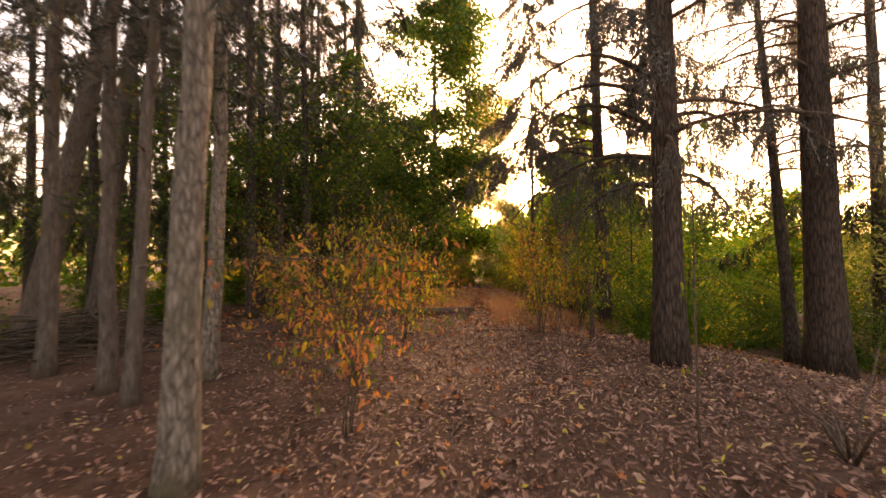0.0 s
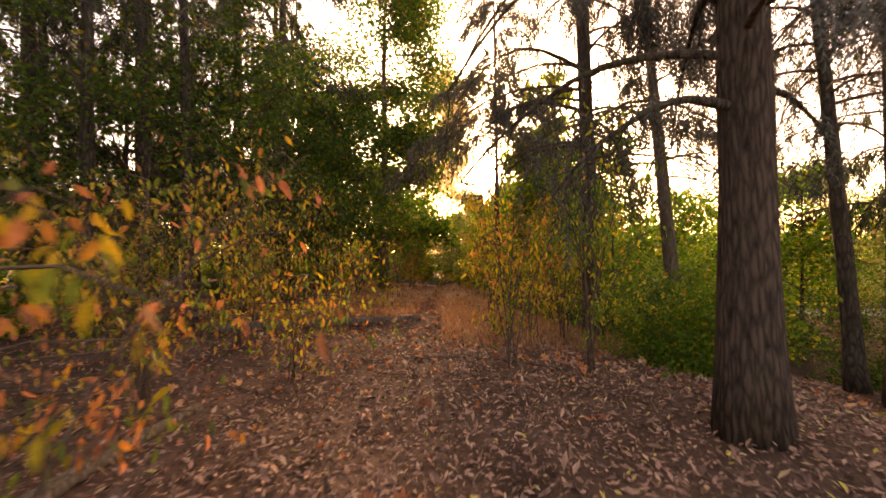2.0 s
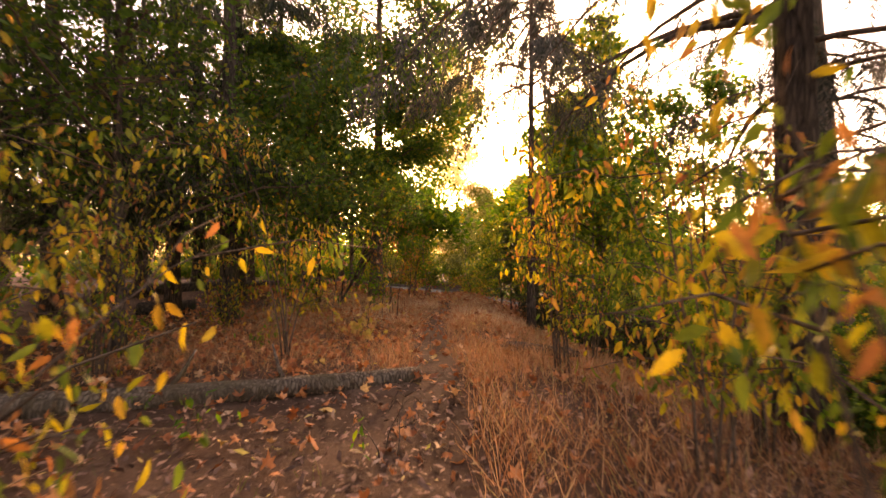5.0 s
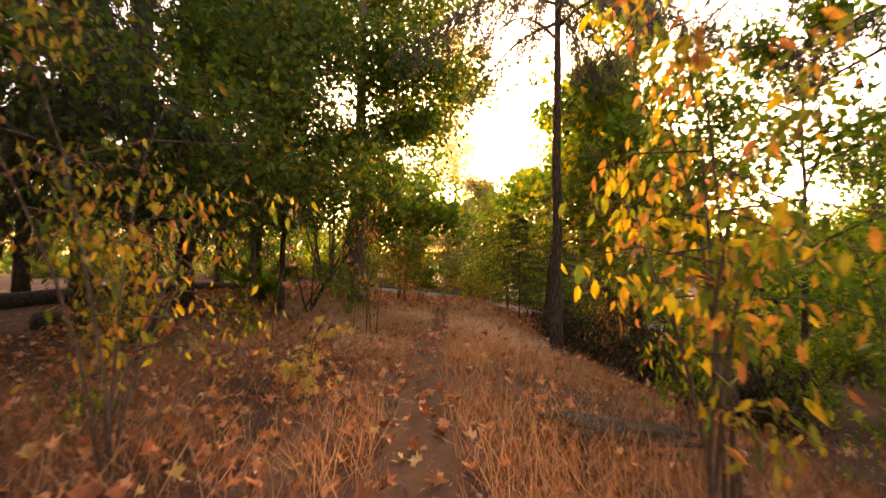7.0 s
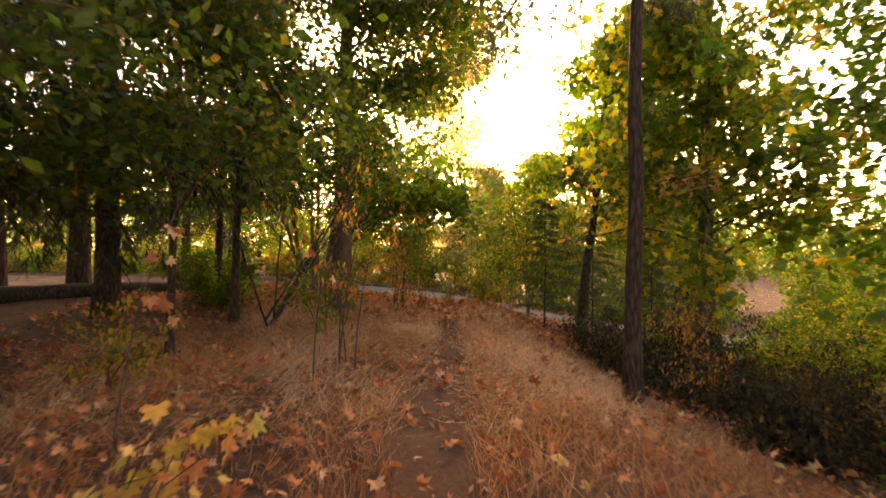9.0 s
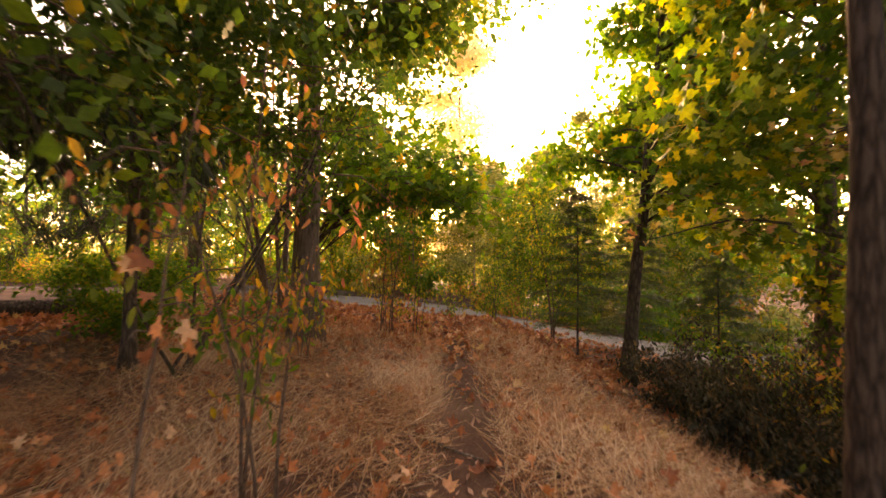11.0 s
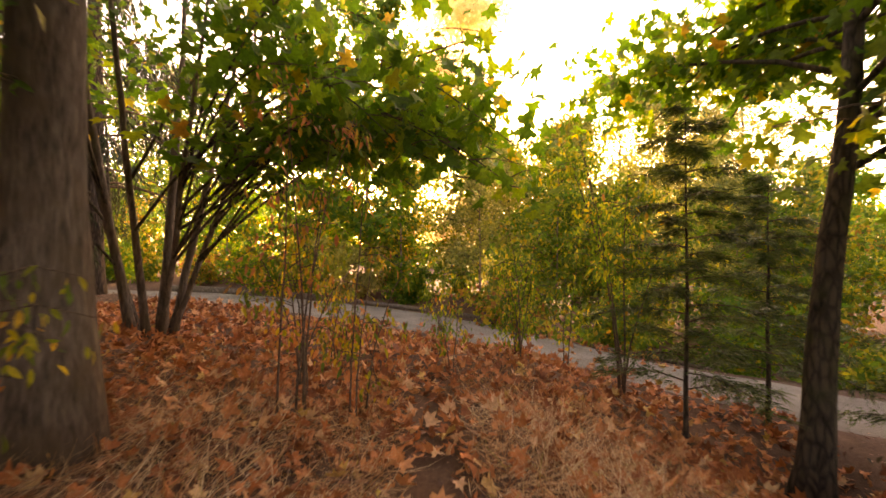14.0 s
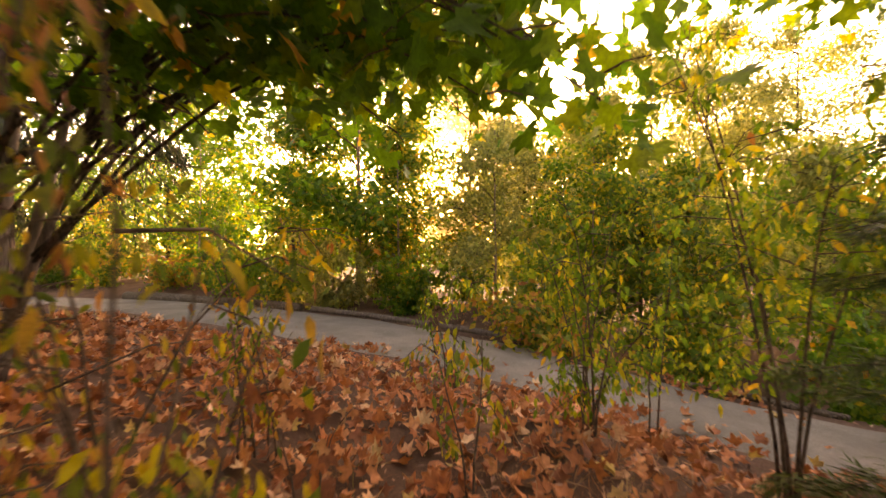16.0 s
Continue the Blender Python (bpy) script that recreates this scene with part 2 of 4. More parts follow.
# leaf shapes: x across, y from stalk to tip, z out of the blade
OVAL = (np.array([(0, 0, 0), (-0.17, 0.3, 0.05), (0.17, 0.3, 0.05), (0, 0.33, 0), (-0.15, 0.65, 0.03), (0.15, 0.65, 0.03), (0, 1, -0.10)]),
        np.array([(0, 3, 1), (0, 2, 3), (1, 3, 4), (3, 2, 5), (4, 3, 6), (3, 5, 6)]))
SLIVER = (np.array([(0, 0, 0), (-0.2, 0.45, 0.05), (0.16, 0.55, 0.07), (0.03, 1, 0)]), np.array([(0, 2, 1), (1, 2, 3)]))
DIAMOND = (np.array([(0, 0, 0), (-0.3, 0.5, 0.08), (0.3, 0.5, 0.08), (0, 1, 0)]), np.array([(0, 2, 1), (1, 2, 3)]))
BLADE = (np.array([(-0.009, 0, 0), (0.009, 0, 0), (-0.007, 0.55, 0.08), (0.007, 0.55, 0.08), (0, 1, 0.28)]), np.array([(0, 1, 3), (0, 3, 2), (2, 3, 4)]))
_ang = np.radians([270, 215, 182, 162, 138, 116, 90, 64, 42, 18, -2, -35])
_rad = np.array([0.10, 0.40, 0.52, 0.33, 0.62, 0.34, 0.66, 0.34, 0.62, 0.33, 0.52, 0.40])
_mv = [(0, 0.34, 0)] + [(r * math.cos(a), 0.34 + r * math.sin(a), 0.10 * math.sin(3 * a) * r + 0.12 * r * r) for a, r in zip(_ang, _rad)]
MAPLE = (np.array(_mv), np.array([(0, 1 + (i + 1) % 12, 1 + i) for i in range(12)]))
_fold = _mv = np.array(_mv)
CURLED = []
for _a, _c in ((0.7, 0.3), (-0.5, 0.6), (0.3, -0.7)):
    _w = _fold.copy()
    _w[:, 2] += _a * np.abs(_w[:, 0]) + _c * (_w[:, 1] - 0.34) ** 2
    _w[:, 0] *= 0.85
    CURLED.append((_w, MAPLE[1]))
# a hanging fir twig: thin spine with short drooping side shoots
_sv, _sf = [(-0.008, 0, 0), (0.008, 0, 0), (0, 1, 0)], [(0, 1, 2)]
for _i in range(5):
    _y = 0.05 + 0.17 * _i
    for _s in (-1, 1):
        _o = len(_sv)
        _y2 = _y + 0.06 * (_s > 0)
        _sv += [(0, _y2, 0), (0, _y2 + 0.07, 0), (_s * (0.15 - 0.018 * _i), _y2 + 0.17, 0.03 * _s)]
        _sf.append((_o, _o + 1, _o + 2))
LACE = (np.array(_sv), np.array(_sf))
FROND = (np.array([(0, 0, 0), (0.02, 0.12, 0), (-0.14, 0.40, 0.03), (0.14, 0.55, 0.03), (-0.01, 0.32, 0), (0.01, 0.40, 0), (-0.12, 0.75, 0.02), (0.0, 0.50, 0), (0.11, 0.9, 0.02), (0, 1, 0)]),
         np.array([(0, 1, 2), (1, 4, 3), (4, 5, 6), (5, 7, 8), (4, 7, 9)]))


def unit(n, flat=1.0):
    d = rng.normal(size=(n, 3)) * (1, 1, flat)
    return d / np.linalg.norm(d, axis=1, keepdims=True)


def smooth01(a):
    a = np.clip(a, 0, 1)
    return a * a * (3 - 2 * a)


# ---- ground ----
ROAD_X = np.array([-60, -20, -5, 0, 3.6, 6.3, 9.5, 16, 30, 60.0])
ROAD_Y = np.array([50, 40.0, 36.0, 33, 30.3, 28.1, 26.4, 23.5, 19, 13.0])
ROAD_Z = np.array([-0.45, -0.45, -0.45, -0.55, -0.72, -1.12, -1.45, -1.6, -1.7, -1.7])
WALK_Y = np.array([-5, 0, 2, 4, 8, 11, 14, 17, 20, 24, 40.0])
WALK_X = np.array([0, 0, 0.4, 0.8, 0.8, 1.0, 1.1, 1.25, 1.7, 2.0, 2.0])
rs = np.linspace(0, 1, 400)
_cx = np.interp(rs, np.linspace(0, 1, 10), ROAD_X)
_k = np.convolve(np.pad(np.interp(_cx, ROAD_X, ROAD_Y), 12, "edge"), np.ones(25) / 25, "valid")
ROAD = np.stack([_cx, _k], 1)


def road_dist(x, y):
    x, y = np.asarray(x, float), np.asarray(y, float)
    yr = np.interp(x, ROAD[:, 0], ROAD[:, 1])
    s = np.interp(x, ROAD[:, 0], np.gradient(ROAD[:, 1], ROAD[:, 0]))
    return (y - yr) / np.sqrt(1 + s * s)


def ground(x, y):
    """Height of the ground."""
    x, y = np.asarray(x, float), np.asarray(y, float)
    h = np.interp(y, [-10, 8, 12, 16, 21, 24, 27, 30, 34], [0, -0.05, 0.0, -0.12, -0.27, -0.30, -0.42, -0.55, -0.5])
    xe = np.interp(y, [6, 9, 14, 22, 28], [3.6, 2.6, 2.1, 2.1, 3.4])
    sl = np.interp(y, [6, 9, 16, 24], [0.19, 0.18, 0.28, 0.36])
    d = np.clip(x - xe, 0, None)
    h = h - np.minimum(sl * (np.sqrt(d * d + 0.16) - 0.4), 1.25)
    h = h + 0.42 * smooth01((1.0 - x) / 4) * smooth01((y - 20) / 5)
    h = h + 0.05 * np.sin(1.3 * x + 0.7 * y) * np.sin(0.9 * y - 0.5 * x + 1) + 0.02 * np.sin(3.1 * x) * np.sin(2.7 * y)
    h = h - 0.05 * np.exp(-((x - np.interp(y, WALK_Y, WALK_X)) / 0.25) ** 2) * smooth01((y - 9) / 3)
    rz = np.interp(x, ROAD_X, ROAD_Z)
    w = 1 - smooth01((np.abs(road_dist(x, y)) - 1.5) / 1.6)
    h = h * (1 - w) + rz * w
    far = smooth01((np.hypot(x - 2, y - 15) - 35) / 40)
    return h * (1 - far) - 1.2 * far


def on_track(x, y):
    """The strip that walkers keep free of growth."""
    return (np.abs(x - np.interp(y, WALK_Y, WALK_X)) < 0.5) & (np.asarray(y) < 24.3)


def axis(lo, hi, a, b, step):
    inner = np.arange(a, b, step)
    g = 0.4 * 1.22 ** np.arange(40)
    right = b + np.cumsum(g)
    left = a - np.cumsum(g)
    return np.concatenate([left[left > lo][::-1], [], inner, right[right < hi]])


def grid_mesh(xs, ys, zf):
    X, Y = np.meshgrid(xs, ys, indexing="ij")
    Z = zf(X, Y)
    ny = len(ys)
    i, j = np.meshgrid(np.arange(len(xs) - 1), np.arange(ny - 1), indexing="ij")
    p = (i * ny + j).ravel()
    f = np.concatenate([np.stack([p, p + ny, p + ny + 1], 1), np.stack([p, p + ny + 1, p + 1], 1)])
    return tri_mesh("ground", np.stack([X, Y, Z], -1).reshape(-1, 3), f, True)


gx, gy = axis(-900, 900, -9, 12, 0.18), axis(-900, 900, -2, 34, 0.2)
floor = part("ground", grid_mesh(gx, gy, ground), EARTH)
tagged(floor, "brown forest floor of soil and rotted leaves", "ground", kind="structure")

# gravel path
b = Build()
off = np.linspace(-1, 1, 13)
tx, ty = np.gradient(ROAD[:, 0]), np.gradient(ROAD[:, 1])
tl = np.hypot(tx, ty)
wide = 1.35 + 0.10 * np.sin(ROAD[:, 0] * 1.7) + 0.06 * np.sin(ROAD[:, 0] * 4.1)
rx = ROAD[:, 0][:, None] - (ty / tl)[:, None] * off * wide[:, None]
ry = ROAD[:, 1][:, None] + (tx / tl)[:, None] * off * wide[:, None]
rzz = ground(rx, ry) + 0.02 + 0.02 * (1 - off ** 2) - 0.05 * (np.abs(off) > 0.99)
i, j = np.meshgrid(np.arange(399), np.arange(12), indexing="ij")
p = (i * 13 + j).ravel()
b.add(np.stack([rx, ry, rzz], -1), np.concatenate([np.stack([p, p + 13, p + 14], 1), np.stack([p, p + 14, p + 1], 1)]))
gravel_path = part("path", b, GRAVEL, None, "", True)
tagged(gravel_path, "pale grey gravel footpath curving past the wood", "path", kind="structure")


# ---- trees ----
def trunk_line(h, lean, n=14, crook=0.05):
    z = np.linspace(0, 1, n)
    x = lean[0] * z * h + crook * np.cumsum(rng.normal(0, 0.35, n))
    y = lean[1] * z * h + crook * np.cumsum(rng.normal(0, 0.35, n))
    return np.stack([x - x[0], y - y[0], z * h - 0.12], 1)


def taper(r, n, flare=1.35, tip=0.12):
    z = np.linspace(0, 1, n)
    return r * (1 - (1 - tip) * z) * (1 + (flare - 1) * np.exp(-z * 22))


def conifer(at, r, h, lean=(0, 0), bark=None, first=2.0, crown=5.0, limbs=46, reach=2.6, sprays=34, spray=0.34, label="", group="", dead=8, droop=1.0, sag=0.5, arms=(), shape=None):
    ob = thing("conifer_tree", (at[0], at[1], float(ground(at[0], at[1]))), label or "tall dark conifer with drooping twigs, rooted in leaf litter", "tree", group)
    line = trunk_line(h, lean, 26, 0.02)
    b = Build()
    b.tube(line, taper(r, 26), 14, 0.03)
    part("trunk", b, bark or BARK_FIR, ob, "", True)

    def on(z):
        return np.array([np.interp(z, line[:, 2], line[:, k]) for k in range(3)])

    leaf = Build()
    for k in range(limbs + dead):
        bare = k < dead
        z = rng.uniform(first, max(crown * 1.4, first + 1)) if bare else crown + (h * 0.97 - crown) * ((k - dead) / limbs) ** 1.15
        L = reach * (rng.uniform(0.35, 1.0) if bare else (1.05 - 0.85 * ((z - crown) / (h - crown))) * rng.uniform(0.7, 1.15))
        az = rng.uniform(0, 2 * np.pi)
        s = np.linspace(0, 1, 7)
        out = L * s
        up = L * (0.30 * s - (sag + 0.15 * droop) * s * s) * rng.uniform(0.6, 1.3)
        side = L * 0.12 * rng.normal() * s * s
        pts = on(z) + np.stack([out * np.cos(az) - side * np.sin(az), out * np.sin(az) + side * np.cos(az), up], 1)
        lb = Build()
        lb.tube(pts, np.linspace(0.028 if bare else 0.024, 0.005, 7) * (0.7 + L / 4), 5)
        part("limb", lb, TWIG, ob)
        ns = int(sprays * (0.18 if bare else 1) * (0.4 + L / reach))
        s2 = np.sqrt(rng.uniform(0.03, 1, ns))
        base = np.stack([np.interp(s2, s, pts[:, c]) for c in range(3)], 1)
        base[:, :2] += rng.normal(0, 0.16 * L / 2, (ns, 2)) * s2[:, None]
        along = np.stack([rng.normal(0, 0.35, ns) + 0.35 * np.cos(az), rng.normal(0, 0.35, ns) + 0.35 * np.sin(az), np.full(ns, -1.5 * droop) + rng.normal(0, 0.3, ns)], 1)
        ok = ~(on_track(at[0] + base[:, 0], at[1] + base[:, 1]) & (base[:, 2] < 2.9))
        ns = int(ok.sum())
        leaf.leaves(shape or LACE, base[ok], along[ok], unit(ns, 0.3), spray * rng.uniform(0.6, 1.5, ns))
    for z, az, L, rise in arms:
        s = np.linspace(0, 1, 10)
        pts = on(z) + np.stack([L * s * math.cos(az), L * s * math.sin(az), L * (rise * np.sin(np.pi * s * 0.8) - 0.42 * s ** 2.2)], 1) + np.cumsum(rng.normal(0, 0.012, (10, 3)), 0)
        lb = Build()
        lb.tube(pts, np.linspace(0.045, 0.009, 10), 7, 0.06)
        arm = part("limb", lb, BARK_DARK, ob, "bare arching dead limb")
        for q in pts[4:]:
            for _ in range(2):
                e = q + (rng.normal(0, 0.12), rng.normal(0, 0.12), -0.1)
                tb = Build()
                tb.tube([q, e, e + (rng.normal(0, 0.12), rng.normal(0, 0.12), -0.28)], [0.009, 0.006, 0.002], 4)
                part("twig", tb, BARK_DARK, arm)
        ns = int(sprays * 0.5)
        base = pts[rng.integers(4, 10, ns)] + rng.normal(0, 0.12, (ns, 3))
        base = base[np.abs(at[0] + base[:, 0] - np.interp(at[1] + base[:, 1], WALK_Y, WALK_X)) > 0.9]
        ns = len(base)
        leaf.leaves(LACE, base, unit(ns) * 0.4 + (0, 0, -1.0), unit(ns, 0.3), spray * rng.uniform(0.5, 1.2, ns))
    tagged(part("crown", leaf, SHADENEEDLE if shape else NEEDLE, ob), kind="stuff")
    return ob


def broadleaf(at, r, h, lean=(0, 0), bark=None, first=2.5, limbs=18, reach=2.4, clumps=6, per=60, size=0.10, shape=None, leafmat=None, label="", group="", az0=None, spread=3.2, rise=0.7, hang=0.4, name="broadleaf_tree", stems=1, round_=0.5, puff=1.0):
    ob = thing(name, (at[0], at[1], float(ground(at[0], at[1]))), label or "broadleaf tree with green and yellow leaves", "tree", group)
    shape = shape or OVAL
    leaf, twigs = Build(), Build()
    for st in range(stems):
        le = np.array(lean, float)
        if stems > 1:
            le = le + rng.normal(0, 0.24, 2)
        line = trunk_line(h * rng.uniform(0.85, 1.05), le, 18, 0.05 if r > 0.1 else 0.03)
        if stems > 1:
            line[:, :2] += rng.normal(0, 0.12, 2)
        b = Build()
        b.tube(line, taper(r, 18, 1.5, 0.15), 12 if r > 0.1 else 7, 0.04)
        part("trunk" if stems == 1 else "stem", b, bark or BARK_GREY, ob, "", True)
        for k in range(limbs):
            t = k / max(1, limbs - 1)
            z = first + (h * 0.93 - first) * t
            o = np.array([np.interp(z, line[:, 2], line[:, c]) for c in range(3)])
            L = reach * (0.45 + 0.75 * np.sin(np.pi * min(1, 0.2 + 0.8 * t) ** round_)) * rng.uniform(0.6, 1.1)
            az = rng.uniform(-1, 1) * spread + (az0 if az0 is not None else 0)
            s = np.linspace(0, 1, 6)
            pts = o + np.stack([L * s * np.cos(az), L * s * np.sin(az), L * (rise * s - 0.35 * s * s)], 1) + np.cumsum(rng.normal(0, 0.03 * L, (6, 3)), 0) * s[:, None]
            lb = Build()
            lb.tube(pts, np.linspace(min(0.35 * r, 0.035), 0.006, 6), 5)
            for c in range(clumps):
                q = pts[rng.integers(2, 6)] + rng.normal(0, 0.03, 3)
                d = unit(1)[0] * (1, 1, 0.5) * L * 0.35
                tw = np.array([q, q + d * 0.5 + (0, 0, 0.05), q + d])
                twigs.tube(tw, [0.008, 0.006, 0.003], 3)
                s2 = rng.uniform(0.2, 1.1, per)
                pos = q + d * s2[:, None] + rng.normal(0, puff * (0.10 + 0.07 * L), (per, 3)) * (1, 1, 0.75)
                al = np.stack([rng.normal(0, 0.7, per), rng.normal(0, 0.7, per), rng.normal(-hang, 0.4, per)], 1)
                leaf.leaves(shape, pos, al, unit(per, 0.6) + (0, 0, 0.8 * (1 - hang)), size * rng.uniform(0.6, 1.25, per))
            part("limb", lb, TWIG if r < 0.12 else bark or BARK_GREY, ob)
    tagged(part("twigwork", twigs, TWIG, ob), kind="stuff")
    tagged(part("crown", leaf, leafmat or GREEN, ob), kind="stuff")
    return ob


def shrub(at, h, w, stems=5, per=60, size=0.07, leafmat=None, label="", group="", shape=None, picked=0, hang=1.0, name="shrub", twigs=6, low=0.25, joined=False):
    ob = thing(name, (at[0], at[1], float(ground(at[0], at[1]))), label or "autumn shrub with thin stems and hanging yellow leaves", "shrub", group)
    leaf, rest = Build(), Build()
    cand = []
    for k in range(stems):
        az, L = rng.uniform(0, 2 * np.pi), w * rng.uniform(0.35, 1)
        s = np.linspace(0, 1, 9)
        hh = h * rng.uniform(0.35 if joined else 0.7, 1.15)
        pts = np.stack([L * s ** 1.6 * np.cos(az), L * s ** 1.6 * np.sin(az), hh * s - 0.25 * L * s ** 3 - 0.05], 1) + np.cumsum(rng.normal(0, 0.02, (9, 3)), 0) * s[:, None]
        pts[:, :2] += rng.normal(0, 0.05, 2)
        sb = rest if joined else Build()
        sb.tube(pts, np.linspace(0.006 + 0.0022 * h, 0.002, 9), 3 if joined else 6)
        stem = None if joined else part("stem", sb, TWIG, ob)
        for t in range(twigs):
            u = rng.uniform(low, 0.98)
            q = np.array([np.interp(u, s, pts[:, c]) for c in range(3)])
            d = unit(1)[0] * (1, 1, 0.45) * w * rng.uniform(0.3, 0.85) + (0, 0, -0.05)
            tw = np.array([q, q + d * 0.5 + (0, 0, 0.06), q + d])
            if not joined:
                tb = Build()
                tb.tube(tw, [0.005, 0.004, 0.002], 4)
                part("twig", tb, TWIG, stem)
            s2 = rng.uniform(0.1, 1.05, per)
            pos = q + d * s2[:, None] + rng.normal(0, 0.035 + 0.03 * w, (per, 3))
            al = np.stack([rng.normal(0, 0.45, per), rng.normal(0, 0.45, per), np.full(per, -hang) + rng.normal(0, 0.35, per)], 1)
            sz = size * rng.uniform(0.55, 1.3, per)
            fa = unit(per, 0.5)
            ok = ~on_track(at[0] + pos[:, 0], at[1] + pos[:, 1])
            leaf.leaves(shape or OVAL, pos[ok], al[ok], fa[ok], sz[ok])
            cand.append((tw[2], d, size))
    if joined:
        tagged(part("brushwood", rest, TWIG, ob), kind="stuff")
    tagged(part("foliage", leaf, leafmat or AUTUMN, ob), kind="stuff")
    for k in range(picked):
        tip, d, sz = cand[k % len(cand)]
        if on_track(at[0] + tip[0], at[1] + tip[1]):
            continue
        o = new("leaf", LEAF_ONE)
        o.parent = ob
        o.matrix_basis = Matrix.LocRotScale(Vector(tip + rng.normal(0, 0.08, 3) - (0, 0, 0.03)), Euler((rng.normal(-1.45, 0.35), rng.normal(0, 0.3), rng.uniform(0, 6.3))), [sz * rng.uniform(1.0, 1.5)] * 3)
    return ob


def bough(ob, start, end, arch, per, size, leaves, clumps=9, spread=0.45, thick=0.028, bare=0.25):
    """A long reaching limb with side twigs and leaves; places are from the foot of ob."""
    a, e = np.array(start, float), np.array(end, float)
    s = np.linspace(0, 1, 12)
    pts = a + (e - a) * s[:, None] + np.stack([0 * s, 0 * s, arch * np.sin(np.pi * s)], 1) + np.cumsum(rng.normal(0, 0.015, (12, 3)), 0)
    b = Build()
    b.tube(pts, np.linspace(thick, 0.006, 12), 6)
    lm = part("limb", b, BARK_DARK, ob)
    for c in range(clumps):
        u = rng.uniform(bare, 1.0)
        q = np.array([np.interp(u, s, pts[:, k]) for k in range(3)])
        d = unit(1)[0] * (1, 1, 0.35) * rng.uniform(0.4, 1.0) * spread * 1.6
        tb = Build()
        tb.tube([q, q + d * 0.5 + (0, 0, 0.04), q + d], [0.009, 0.006, 0.003], 4)
        part("twig", tb, TWIG, lm)
        pos = q + d * rng.uniform(0.2, 1.1, per)[:, None] + rng.normal(0, spread * 0.5, (per, 3)) * (1, 1, 0.6)
        al = np.stack([rng.normal(0, 0.7, per), rng.normal(0, 0.7, per), rng.normal(-0.5, 0.4, per)], 1)
        leaves.leaves(MAPLE, pos, al, unit(per, 0.5) + (0, 0, 0.7), size * rng.uniform(0.6, 1.2, per))


_b = Build()
_b.leaves(OVAL, [(0, 0, 0)], [(0, 1, 0)], [(0, 0, 1)], 1.0)
LEAF_ONE = _b.mesh("leaf")
LEAF_ONE.materials.append(AUTUMN_ONE)

# ---- the wood at the start ----
def pole_tree(at, r, h, lean, bark, label, stubs=5, crook=0.03):
    """A slender bare trunk with dead stubs and a thin crown high up."""
    ob = thing("slender_tree", (at[0], at[1], float(ground(at[0], at[1]))), label, "tree", "slender trunks")
    line = trunk_line(h, lean, 24, crook)
    b = Build()
    b.tube(line, taper(r, 24, 1.45, 0.3), 16, 0.035)
    part("trunk", b, bark, ob, "", True)
    for _ in range(stubs):
        z = rng.uniform(1.2, min(h, 5))
        o = np.array([np.interp(z, line[:, 2], line[:, c]) for c in range(3)])
        az = rng.uniform(0, 6.3)
        d = np.array([math.cos(az), math.sin(az), rng.uniform(-0.1, 0.5)])
        sb = Build()
        L = rng.uniform(0.15, 0.7)
        sb.tube([o, o + d * 0.5 * L, o + d * L + (0, 0, -0.05)], [0.018, 0.011, 0.004], 6, 0.1)
        part("dead_stub", sb, BARK_DARK, ob)
    lf = Build()
    n = 1000
    s2 = rng.uniform(0.4, 1.0, n)
    pos = np.stack([np.interp(s2 * h, line[:, 2], line[:, c]) for c in range(3)], 1) + rng.normal(0, 1.0, (n, 3)) * (1, 1, 0.5)
    lf.leaves(FROND, pos, unit(n) + (0, 0, -0.9), unit(n, 0.3), 0.45)
    tagged(part("crown", lf, NEEDLE, ob), kind="stuff")
    return ob


pole_tree((-1.76, 2.9), 0.115, 9, (0.068, 0.0), BARK_GREY, "slender grey trunk with flaking scaly bark and dead stubs", 4)
pole_tree((-3.1, 5.75), 0.11, 10, (0.035, 0.0), BARK_GREY, "slender grey-brown trunk with a mossy foot in leaves", 4)
pole_tree((-3.42, 4.8), 0.08, 9, (0.05, 0.0), BARK_ALDER, "thin grey trunk leaning slightly, with a mossy middle", 3)
pole_tree((-4.1, 5.35), 0.095, 10, (0.02, 0.0), BARK_ALDER, "thin straight brown-grey trunk in leaf litter", 3)
pole_tree((-5.55, 6.1), 0.11, 10, (0.03, 0.0), BARK_ALDER, "straight brown trunk beside a pile of brush", 3)
pole_tree((-7.9, 8.3), 0.22, 14, (0.22, 0.02), BARK_ALDER, "thick dark trunk leaning strongly", 3)
pole_tree((-8.1, 10.2), 0.21, 14, (0.11, 0.02), BARK_ALDER, "dark trunk leaning gently in the shade", 3)
for x, y, r in [(-4.9, 11.2, 0.13), (-4.6, 12.2, 0.12), (-3.9, 12.6, 0.13), (-9.6, 12.0, 0.15), (-10.5, 9.5, 0.14), (-7.2, 13.2, 0.12)]:
    pole_tree((x, y), r, 14, (rng.normal(0, 0.01), 0.0), BARK_DARK, "dark straight trunk in the shade of the wood", 5)

